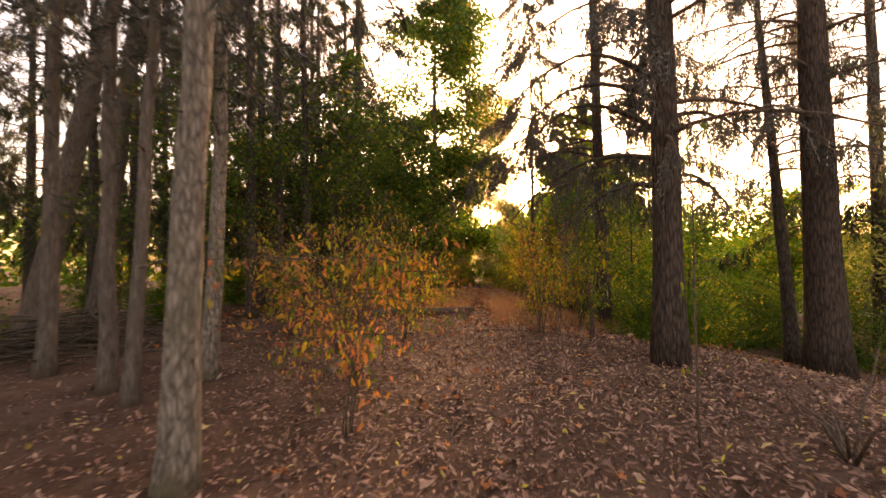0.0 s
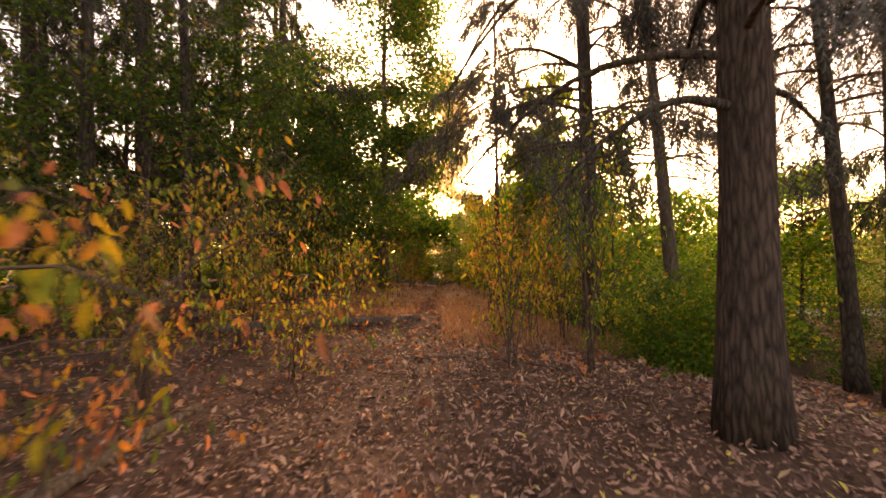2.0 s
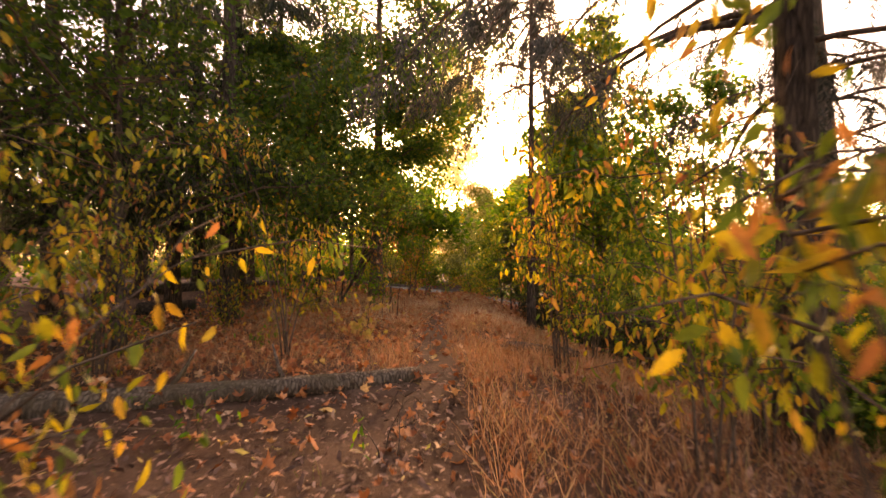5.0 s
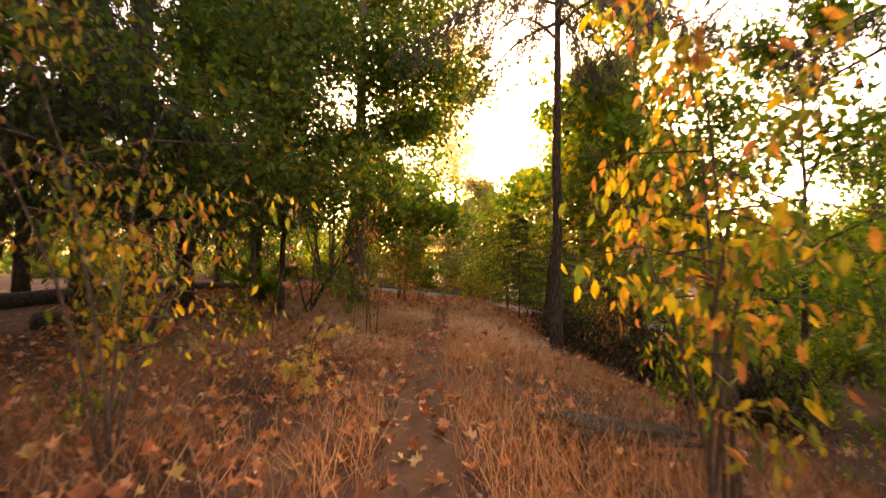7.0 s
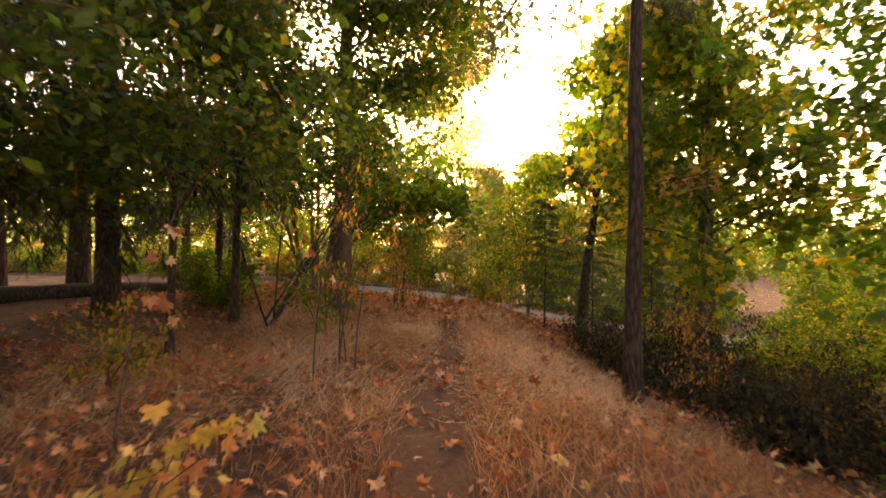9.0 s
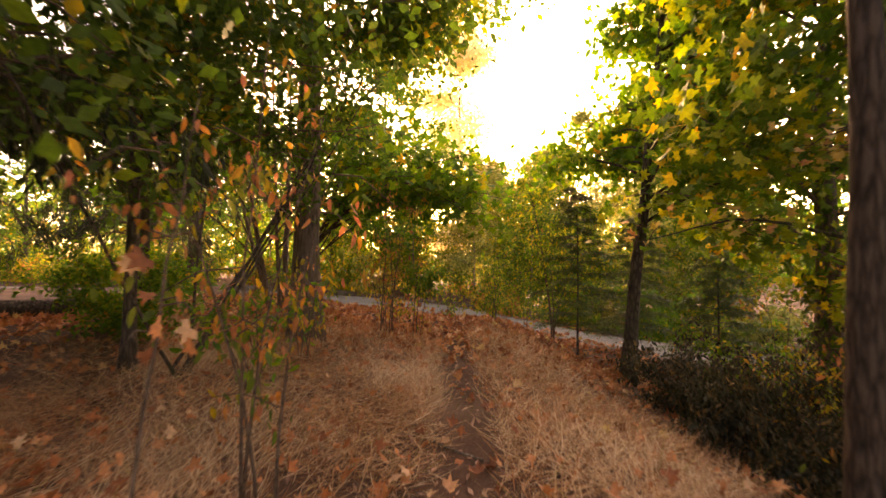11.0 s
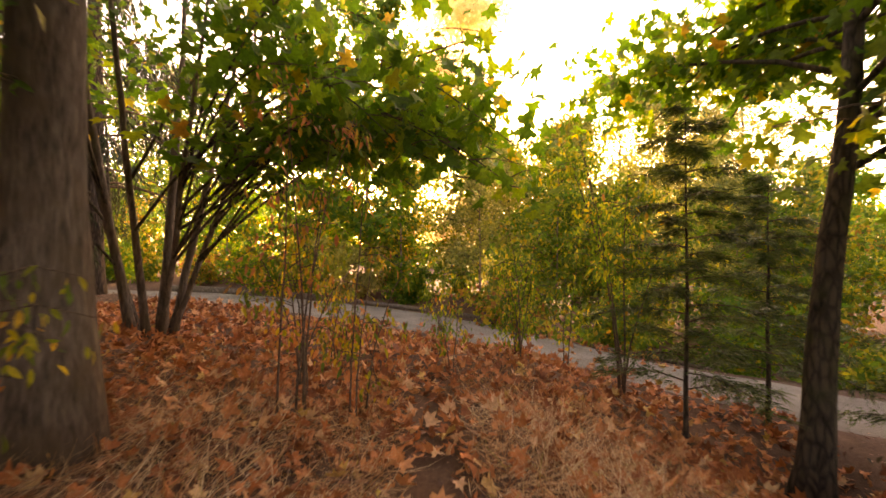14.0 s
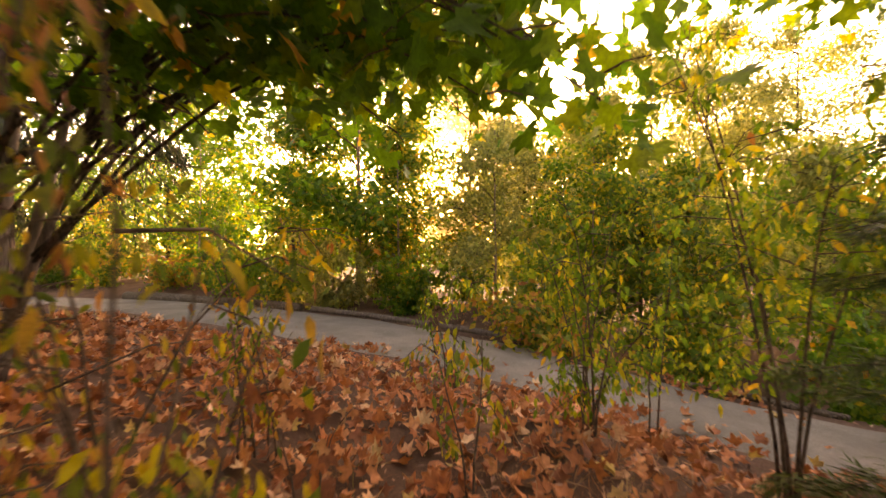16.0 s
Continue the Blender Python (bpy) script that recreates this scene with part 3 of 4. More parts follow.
conifer((3.27, 6.35), 0.215, 17, (0.0, 0.0), BARK_FIR, 2.6, 4.4, 44, 3.0, 95, 0.40, "big conifer with furrowed brown bark and bare arching limbs", dead=8, arms=(
    (3.3, 3.05, 2.3, 0.32), (2.9, 2.7, 2.3, 0.14), (2.5, 3.3, 1.7, 0.1), (3.8, 2.6, 2.5, 0.3), (4.1, 3.3, 2.4, 0.25), (2.6, 0.3, 1.2, 0.2), (3.5, 0.1, 1.4, 0.25), (3.6, 1.2, 2.2, 0.2)))
conifer((7.25, 8.3), 0.32, 20, (-0.012, 0.0), BARK_FIR, 4.0, 4.8, 42, 3.4, 85, 0.40, "thick conifer trunk with deeply furrowed grey-brown bark", dead=4)
conifer((7.3, 9.2), 0.13, 14, (-0.03, 0.05), BARK_DARK, 3.5, 4.4, 34, 2.3, 60, 0.38, "slim dark conifer leaning beside a thicker one", dead=4)
conifer((4.05, 11.05), 0.17, 18, (-0.01, 0.0), BARK_FIR, 2.6, 3.6, 56, 3.2, 100, 0.42, "tall dark conifer with drooping lacy branches", dead=8, arms=((4.2, 3.0, 2.4, 0.2), (5.0, 3.4, 2.6, 0.2), (3.6, 2.7, 2.0, 0.1)))
conifer((7.6, 14.0), 0.2, 17, (-0.075, 0.0), BARK_ALDER, 4.0, 5.0, 40, 3.0, 85, 0.40, "dark conifer leaning to one side behind the others", dead=4, arms=((5.0, 0.2, 2.4, 0.15),))
pole = conifer((3.79, 18.43), 0.10, 15, (0.004, 0.0), BARK_FIR, 5.6, 6.2, 52, 3.0, 115, 0.42, "slender straight dark conifer trunk in dry grass", dead=3)
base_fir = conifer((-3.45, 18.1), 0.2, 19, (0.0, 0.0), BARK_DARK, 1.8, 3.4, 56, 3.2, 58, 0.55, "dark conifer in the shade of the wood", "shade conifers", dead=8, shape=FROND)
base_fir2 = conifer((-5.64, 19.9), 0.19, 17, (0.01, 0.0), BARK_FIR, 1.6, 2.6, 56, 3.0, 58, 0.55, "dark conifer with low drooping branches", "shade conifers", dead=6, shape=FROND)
# copies at negative y stay unseen behind the start, added to close the wood
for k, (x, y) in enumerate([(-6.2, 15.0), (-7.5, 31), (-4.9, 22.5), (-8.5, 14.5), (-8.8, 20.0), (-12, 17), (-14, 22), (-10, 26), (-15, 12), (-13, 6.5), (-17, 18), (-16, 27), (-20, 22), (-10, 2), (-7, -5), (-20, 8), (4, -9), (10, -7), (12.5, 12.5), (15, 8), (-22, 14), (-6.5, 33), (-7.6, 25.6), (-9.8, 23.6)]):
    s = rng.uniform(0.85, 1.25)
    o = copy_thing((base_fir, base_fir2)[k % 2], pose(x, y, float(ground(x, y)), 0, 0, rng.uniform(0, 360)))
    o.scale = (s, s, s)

# ---- the broadleaf trees ----
broadleaf((-2.1, 19.4), 0.06, 7.5, (0.02, 0.0), BARK_DARK, 1.7, 22, 2.6, 7, 105, 0.13, DIAMOND, DARKGREEN, "leafy dark green tree hanging over dry grass", puff=1.3)
broadleaf((-0.46, 23.6), 0.235, 17, (0.015, 0.0), BARK_ALDER, 4.2, 44, 3.4, 8, 120, 0.18, DIAMOND, DARKGREEN, "tall straight tree with smooth grey-brown bark in dry leaves", puff=1.4, round_=0.9)
broadleaf((-2.2, 21.8), 0.08, 9, (0.02, 0.0), BARK_DARK, 1.9, 22, 2.6, 7, 80, 0.13, DIAMOND, DARKGREEN, "young broadleaf tree with dense dark green leaves", puff=1.3)
broadleaf((-3.8, 25.0), 0.10, 10, (0.02, 0.0), BARK_DARK, 1.7, 22, 2.8, 7, 80, 0.14, DIAMOND, DARKGREEN, "broadleaf tree with dense green leaves", puff=1.3)
broadleaf((-3.4, 14.2), 0.09, 8, (0.0, 0.0), BARK_DARK, 1.5, 22, 2.6, 7, 80, 0.11, DIAMOND, DARKGREEN, "bushy dark green tree in the shade", puff=1.3)
broadleaf((-6.0, 10.5), 0.07, 6, (0.0, 0.0), BARK_DARK, 1.2, 18, 2.2, 6, 70, 0.10, DIAMOND, DARKGREEN, "bushy green tree among dark trunks", puff=1.3)
for x, y, h, w, m in [(-5.8, 13.6, 9, 2.8, DARKGREEN)]:
    broadleaf((x, y), 0.08, h, (0.02, 0.0), BARK_DARK, 1.8, 22, w, 7, 48, 0.11, DIAMOND, m, "bushy broadleaf tree with small green leaves in the wood", "understorey trees", puff=1.4)
for x, y, h, w, m in [(11.5, 14.5, 5.2, 2.2, GREEN), (14.5, 12.0, 6.0, 2.6, PALEGREEN), (13.0, 8.0, 5.0, 2.2, GREEN), (10.5, 18.8, 5.0, 2.2, GREEN), (16.0, 18.0, 6.0, 2.6, PALEGREEN)]:
    broadleaf((x, y), 0.07, h, (0.02, 0.0), BARK_DARK, 0.8, 18, w, 6, 70, 0.13, DIAMOND, m, "low spreading green tree below the bank", "bank trees", puff=1.5)
broadleaf((0.3, 37.6), 0.09, 12.5, (0.0, 0.0), BARK_GREY, 1.6, 20, 2.8, 6, 90, 0.22, DIAMOND, GREEN, "young maple with bright green lobed leaves", puff=1.2)
leaning = broadleaf((5.5, 24.4), 0.14, 9, (0.12, 0.02), BARK_DARK, 3.1, 24, 2.8, 7, 60, 0.19, MAPLE, GREEN, "leaning maple with dark trunk and green lobed leaves", az0=0.1, spread=2.1, puff=1.2)
ivy_maple = broadleaf((7.2, 21.85), 0.19, 11, (0.0, 0.0), BARK_ALDER, 2.0, 20, 2.6, 6, 56, 0.18, MAPLE, YELLOWGREEN, "ivy-grown maple trunk with yellow and green leaves", puff=1.2)
crooked = broadleaf((6.35, 20.7), 0.055, 7, (0.02, 0.03), BARK_GREY, 1.7, 12, 1.8, 5, 36, 0.17, MAPLE, YELLOWGREEN, "thin crooked maple stem with yellow leaves")
broadleaf((7.2, 16.8), 0.06, 7, (0.0, 0.0), BARK_DARK, 1.2, 18, 2.2, 6, 60, 0.14, DIAMOND, GREEN, "thin young tree with green leaves on the bank", puff=1.2)
maple = thing("maple_tree", (-1.9, 27.4, float(ground(-1.9, 27.4))), "many-stemmed maple with large green lobed leaves", "tree")
maple_stems = []
for az, lean, h, r in [(2.9, 0.30, 6.5, 0.06), (3.6, 0.15, 7.5, 0.07), (1.6, 0.12, 7.8, 0.08), (0.5, 0.20, 7.2, 0.06), (0.0, 0.38, 6.0, 0.045), (5.6, 0.30, 6.4, 0.05), (4.9, 0.22, 6.8, 0.055)]:
    line = trunk_line(h, (lean * math.cos(az), lean * math.sin(az)), 16, 0.03)
    line[:, :2] += (0.22 * math.cos(az), 0.22 * math.sin(az))
    b = Build()
    b.tube(line, taper(r, 16, 1.4, 0.2), 9, 0.04)
    part("stem", b, BARK_ALDER, maple, "", True)
    maple_stems.append(line)
_lv = Build()
g = maple.location
for k, (ex, ey, ez, arch) in enumerate([
    (3.6, 26.0, 3.4, 0.4), (2.9, 24.9, 3.3, 0.4), (1.2, 24.8, 3.8, 0.3), (3.3, 28.0, 3.6, 0.4), (1.8, 27.6, 3.0, 0.4), 
    (3.1, 25.7, 2.4, 0.7), (2.5, 26.2, 2.0, 0.7), (3.7, 27.0, 2.7, 0.6), (1.4, 25.3, 2.9, 0.4), (0.2, 25.8, 3.2, 0.4), (2.7, 26.8, 3.2, 0.4), (1.7, 25.6, 2.1, 0.7),
    (1.9, 27.4, 2.1, 0.6), (2.8, 28.6, 2.5, 0.6), (1.2, 28.6, 2.3, 0.6), (3.3, 29.2, 3.1, 0.6), (0.5, 26.8, 2.0, 0.5), (2.2, 29.4, 3.3, 0.7), (0.9, 26.1, 2.5, 0.5),
    (3.0, 25.7, 1.9, 0.6), (3.3, 26.2, 2.2, 0.6), (3.6, 26.8, 2.6, 0.5), (3.2, 27.2, 2.9, 0.5), (2.6, 25.5, 2.0, 0.6), (2.9, 26.5, 2.6, 0.5), (0.5, 26.8, 3.9, 0.3), (-0.3, 27.0, 4.5, 0.3), (1.3, 27.2, 4.4, 0.3), (0.2, 25.9, 4.1, 0.3), (-4.2, 26.6, 4.0, 0.3), (-3.6, 28.8, 4.6, 0.3), (-2.6, 25.4, 4.0, 0.3), (-4.6, 25.2, 3.0, 0.3), (-2.9, 24.6, 2.8, 0.4)]):
    away = np.array([ex, ey]) - (g.x, g.y)
    st = max(maple_stems, key=lambda q: q[-1, 0] * away[0] + q[-1, 1] * away[1] + rng.normal(0, 2.5))
    z0 = rng.uniform(0.9, 2.4) if ez < 3.5 else rng.uniform(1.6, 3.4)
    o = [float(np.interp(z0, st[:, 2], st[:, c])) for c in range(3)]
    bough(maple, o, (ex - g.x, ey - g.y, ez - g.z), arch + rng.uniform(0, 0.7), 10, 0.23, _lv, 9, 0.6, 0.022, 0.35)
tagged(part("foliage", _lv, GREEN, maple), kind="stuff")


def add_boughs(tree, material, size, per, rows):
    lv = Build()
    g = tree.location
    for (x0, y0, z0), (x1, y1, z1), arch in rows:
        bough(tree, (x0 - g.x, y0 - g.y, z0 - g.z), (x1 - g.x, y1 - g.y, z1 - g.z), arch, per, size, lv, 8, 0.4)
    tagged(part("foliage", lv, material, tree), kind="stuff")


add_boughs(crooked, YELLOW, 0.13, 8, [((6.4, 20.7, 1.4), (4.1, 21.7, 1.35), 0.25), ((6.4, 20.7, 1.9), (5.0, 19.6, 2.4), 0.2)])
add_boughs(ivy_maple, GREEN, 0.19, 16, [((7.2, 21.85, 1.8), (8.2, 18.6, 1.9), 0.3), ((7.2, 21.85, 2.4), (6.4, 17.6, 2.5), 0.3), ((7.2, 21.85, 3.0), (9.2, 19.6, 3.0), 0.4), ((7.2, 21.85, 3.4), (5.2, 18.8, 4.0), 0.4), ((7.2, 21.85, 2.6), (8.6, 22.6, 2.2), 0.3)])
add_boughs(leaning, GREEN, 0.18, 14, [((5.9, 24.6, 3.2), (8.8, 25.0, 3.3), 0.4), ((6.0, 24.6, 3.6), (7.6, 26.9, 4.2), 0.3), ((5.95, 24.6, 3.4), (5.4, 27.0, 3.0), 0.4), ((6.0, 24.6, 3.7), (5.9, 27.5, 3.4), 0.4), ((5.9, 24.6, 3.1), (6.4, 27.0, 2.6), 0.4), ((6.1, 24.6, 4.1), (5.5, 26.6, 4.1), 0.3), ((6.1, 24.6, 4.0), (8.6, 27.2, 3.6), 0.3)])
_iv = Build()
_n = 1500
_z, _a, _r = rng.uniform(0.05, 1, _n) ** 1.3 * 5.0, rng.uniform(0, 6.3, _n), rng.uniform(0.19, 0.34, _n)
_iv.leaves(DIAMOND, np.stack([_r * np.cos(_a), _r * np.sin(_a), _z], 1), np.stack([0.3 * np.cos(_a), 0.3 * np.sin(_a), np.full(_n, -1.0)], 1), np.stack([np.cos(_a), np.sin(_a), np.full(_n, 0.3)], 1), rng.uniform(0.06, 0.13, _n))
tagged(part("ivy", _iv, DARKGREEN, ivy_maple, "dark green ivy clinging to the trunk"), kind="stuff")
add_boughs(ivy_maple, DARKGREEN, 0.18, 14, [((7.2, 21.85, 4.2), (4.6, 20.0, 5.2), 0.3), ((7.2, 21.85, 4.6), (8.8, 20.0, 5.0), 0.3)])
broadleaf((-1.5, 21.6), 0.022, 4.2, (0.30, 0.05), BARK_DARK, 2.0, 4, 1.0, 4, 14, 0.12, OVAL, DARKGREEN, "clump of thin slanting dark stems beside an alder", name="vine_maple", stems=7)

# ---- shrubs along the walk ----
def plant(rows):
    for x, y, h, w, st, tw, m, lab, pk in rows:
        shrub((x, y), h, w, st, (24 if 9 < y < 18 else 14) if y > 3.5 else 3, 0.08, m, lab, "hanging-leaf shrubs", picked=pk, twigs=tw)


# the wood at the start
plant([
    (-1.0, 5.0, 2.2, 1.5, 8, 8, ORANGE, "autumn shrub with hanging orange and yellow leaves", 22),
    (-1.7, 7.2, 2.7, 1.7, 9, 9, AUTUMN, "tall autumn shrub with yellow, brown and green leaves", 20),
    (-0.85, 3.9, 2.2, 0.8, 4, 6, ORANGE, "shrub of thin stems with orange and green leaves", 26),
    (-0.7, 8.4, 2.3, 1.4, 6, 8, AUTUMN, "shrub with drooping yellow and brown leaves over leaf litter", 12),
    (1.85, 8.35, 2.4, 0.7, 7, 7, AUTUMN, "upright shrub with yellow hanging leaves", 24),
    (1.98, 3.4, 3.0, 0.4, 1, 7, YELLOWGREEN, "single thin sapling with large yellow-green leaves", 10),
])
# the grass track
plant([
    (2.6, 10.1, 2.6, 0.9, 6, 7, AUTUMN, "upright shrub with yellow and orange hanging leaves", 16),
    (-1.9, 10.0, 2.8, 1.3, 7, 8, AUTUMN, "tall shrub full of yellow and orange leaves", 18),
    (-3.2, 9.2, 2.6, 1.2, 6, 8, AUTUMN, "shrub with green and orange leaves", 10),
    (-0.8, 13.2, 2.9, 1.2, 6, 8, AUTUMN, "shrub with many small yellow leaves", 12),
    (-2.6, 12.6, 3.0, 1.4, 7, 9, AUTUMN, "wide shrub with yellow and brown leaves", 10),
    (-4.4, 11.4, 2.8, 1.3, 7, 8, AUTUMN, "wide shrub with green and orange leaves", 4),
    (2.4, 12.2, 2.6, 0.8, 6, 7, AUTUMN, "shrub with yellow and orange leaves", 18),
    (3.3, 10.6, 2.6, 0.8, 6, 8, AUTUMN, "shrub with yellow and orange leaves by a conifer", 14),
    (4.6, 13.2, 3.0, 1.1, 6, 8, YELLOWGREEN, "tall yellow-green shrub by a conifer", 10),
    (3.4, 13.8, 2.6, 0.9, 5, 7, YELLOWGREEN, "tall thin shrub with yellow-green leaves", 8),
    (-2.8, 16.6, 1.9, 0.9, 5, 6, AUTUMN, "low shrub with yellow leaves", 14),
    (-1.7, 17.6, 1.2, 0.6, 4, 5, AUTUMN, "low shrub with orange and yellow leaves", 8),
])
# the slope by the gravel path
plant([
    (-0.2, 22.3, 1.7, 0.6, 4, 5, AUTUMN, "shrub with thin stems and orange leaves", 12),
    (0.3, 18.7, 2.8, 0.7, 4, 7, ORANGE, "thin shrub with hanging orange leaves over grass", 26),
    (0.85, 24.5, 2.9, 0.6, 4, 7, ORANGE, "thin tall shrub with hanging orange leaves", 20),
    (1.35, 24.4, 2.0, 0.45, 3, 4, AUTUMN, "thin shrub with large green and yellow leaves", 14),
    (0.95, 26.5, 1.7, 0.5, 4, 5, AUTUMN, "thin shrub with yellow leaves", 12),
    (3.35, 26.6, 1.9, 0.7, 7, 7, YELLOWGREEN, "shrub with bare lower stems by the gravel path", 10),
    (2.5, 28.4, 1.6, 0.5, 5, 5, YELLOWGREEN, "small shrub with yellow leaves by the gravel path", 8),
    (2.3, 25.9, 1.5, 0.3, 2, 4, AUTUMN, "single thin stem with a few dry leaves", 4),
    (4.3, 27.5, 2.0, 0.5, 2, 6, YELLOWGREEN, "thin straight stem with yellow-green leaves", 6),
        (6.0, 21.4, 2.8, 0.9, 5, 8, AUTUMN, "tall dark-stemmed shrub with brown and yellow leaves", 10),
    (5.4, 19.2, 2.0, 0.8, 5, 7, ORANGE, "shrub with hanging brown and orange leaves on the bank", 8),
    (0.75, 25.3, 2.3, 0.9, 5, 7, AUTUMN, "leaning shrub with large green and orange leaves", 26),
])
shrub((4.7, 26.3), 4.3, 1.2, 5, 22, 0.09, YELLOWGREEN, "tall forked shrub with yellow-green leaves", "hanging-leaf shrubs", picked=12, twigs=14, low=0.3)
shrub((-0.4, 20.7), 1.5, 0.9, 6, 7, 0.13, GREEN, "low shrub with broad green leaves", "hanging-leaf shrubs", hang=0.3)


def thickets(rows):
    for x, y, h, w, m in rows:
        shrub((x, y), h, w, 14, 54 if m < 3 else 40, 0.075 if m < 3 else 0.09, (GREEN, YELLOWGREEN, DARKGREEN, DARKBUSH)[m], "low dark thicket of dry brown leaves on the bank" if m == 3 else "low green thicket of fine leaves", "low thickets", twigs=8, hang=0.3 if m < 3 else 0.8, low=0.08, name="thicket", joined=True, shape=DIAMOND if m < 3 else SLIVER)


# leaf index 2 on the bank: darker green stands in for the woods' shade
thickets([(4.6, 9.0, 1.3, 1.2, 0), (5.6, 10.0, 1.6, 1.5, 1), (5.2, 11.3, 1.6, 1.1, 2), (7.0, 11.4, 1.8, 1.4, 2), (9.0, 10.2, 1.8, 1.4, 2), (11.5, 9.0, 2.2, 1.8, 2), (13.5, 12.5, 2.6, 2.0, 2), (11.0, 19.5, 2.2, 1.6, 2), (14.5, 16, 2.8, 2.0, 2), (12.5, 5.5, 2.2, 1.8, 2), (6.4, 12.6, 2.0, 1.4, 1)])
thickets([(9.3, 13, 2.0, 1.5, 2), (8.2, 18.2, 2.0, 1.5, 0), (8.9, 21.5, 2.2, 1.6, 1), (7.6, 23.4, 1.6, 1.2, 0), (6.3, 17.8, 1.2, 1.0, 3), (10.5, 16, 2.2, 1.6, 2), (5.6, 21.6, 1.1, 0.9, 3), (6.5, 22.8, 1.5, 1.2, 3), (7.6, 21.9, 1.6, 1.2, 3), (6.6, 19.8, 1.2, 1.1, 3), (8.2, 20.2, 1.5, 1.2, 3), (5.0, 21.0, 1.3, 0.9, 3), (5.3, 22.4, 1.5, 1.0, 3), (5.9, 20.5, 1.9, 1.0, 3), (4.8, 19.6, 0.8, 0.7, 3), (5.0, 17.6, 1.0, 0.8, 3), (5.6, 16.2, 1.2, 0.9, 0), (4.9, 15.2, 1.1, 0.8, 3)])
thickets([(11, 22.0, 2.2, 1.4, 1), (-5, 28, 1.8, 1.3, 0), (-8, 17, 1.8, 1.4, 0), (-7.0, 11.6, 1.6, 1.3, 0), (-9.8, 8.6, 1.6, 1.4, 0), (9.6, 7.0, 1.6, 1.4, 0), (-11, 14, 1.8, 1.5, 0), (-12, 20, 2.2, 1.6, 1), (-3.0, 23.2, 1.5, 1.0, 0), (9.4, 22.8, 1.6, 1.2, 0), (12.6, 21.0, 2.0, 1.4, 1), (14.8, 19.6, 2.2, 1.6, 0)])
# small maple seedlings and sprigs with a few leaves
for x, y, h, w, st, tw, per, m, lab in [
    (-0.1, 15.1, 0.8, 0.5, 4, 4, 4, YELLOW, "maple seedling with yellow and orange leaves"), (0.05, 14.7, 0.65, 0.4, 3, 4, 4, YELLOW, "low maple seedling with yellow leaves"),
    (-0.75, 16.2, 2.3, 0.5, 1, 4, 2, MAPLELITTER, "thin sapling with a few dead orange leaves"), (0.15, 17.9, 2.7, 0.4, 1, 4, 2, MAPLELITTER, "thin bare sapling with a few red leaves"),
    (1.5, 25.7, 1.0, 0.35, 3, 3, 4, MAPLELITTER, "small stem with clusters of dead brown leaves"), (1.0, 26.6, 0.9, 0.3, 2, 3, 4, MAPLELITTER, "small stem with curled brown leaves"),
    (-1.4, 13.9, 0.5, 0.3, 3, 3, 3, GREEN, "low seedling with green leaves in dry leaves"), (0.1, 9.4, 0.35, 0.25, 3, 3, 3, GREEN, "tiny green seedling in leaf litter"), (0.55, 10.7, 0.4, 0.25, 3, 3, 3, GREEN, "small green seedling beside the track"), (-0.9, 11.0, 0.5, 0.3, 3, 3, 3, GREEN, "small green seedling near a fallen log")]:
    shrub((x, y), h, w, st, per, 0.11 if m is not GREEN else 0.08, m, lab, "seedlings", MAPLE if m is not GREEN else OVAL, twigs=tw, hang=0.6, name="seedling", low=0.5)
# growth along the far side of the gravel path
for k in range(60):
    x = -26 + 1.75 * (k % 30) + rng.normal(0, 0.4)
    back = k >= 30
    y = float(np.interp(x, ROAD[:, 0], ROAD[:, 1])) + (rng.uniform(4.5, 8) if back else rng.uniform(2.0, 3.4))
    shrub((x, y), rng.uniform(3.6, 5.6) if back else rng.uniform(1.2, 3.0), rng.uniform(1.3, 1.9), 10, 32, 0.15, (YELLOWGREEN, PALEGREEN, GREEN, YELLOWGREEN, AUTUMN, YELLOWGREEN, GREEN)[k % 7], "tall bushy thicket beyond the gravel path", "path-side thickets", twigs=8, hang=0.4, low=0.06, name="thicket", joined=True, shape=DIAMOND)
for x, y, h, m in [(-2.0, 38.5, 6.0, YELLOWGREEN), (1.6, 36.2, 5.5, YELLOWGREEN), (4.2, 34.6, 5.0, PALEGREEN), (6.4, 34.0, 6.0, YELLOWGREEN), (8.6, 33.0, 5.0, YELLOWGREEN), (10.8, 32.0, 5.5, PALEGREEN), (-6.0, 40.5, 7.0, GREEN), (13.5, 31.5, 6.0, YELLOWGREEN)]:
    broadleaf((x, y), 0.045, h, (rng.normal(0, 0.04), 0.0), BARK_GREY, 1.0, 16, 1.5, 6, 60, 0.14, DIAMOND, m, "airy young tree with yellowing leaves behind the gravel path", "young trees beyond the path", puff=1.3)


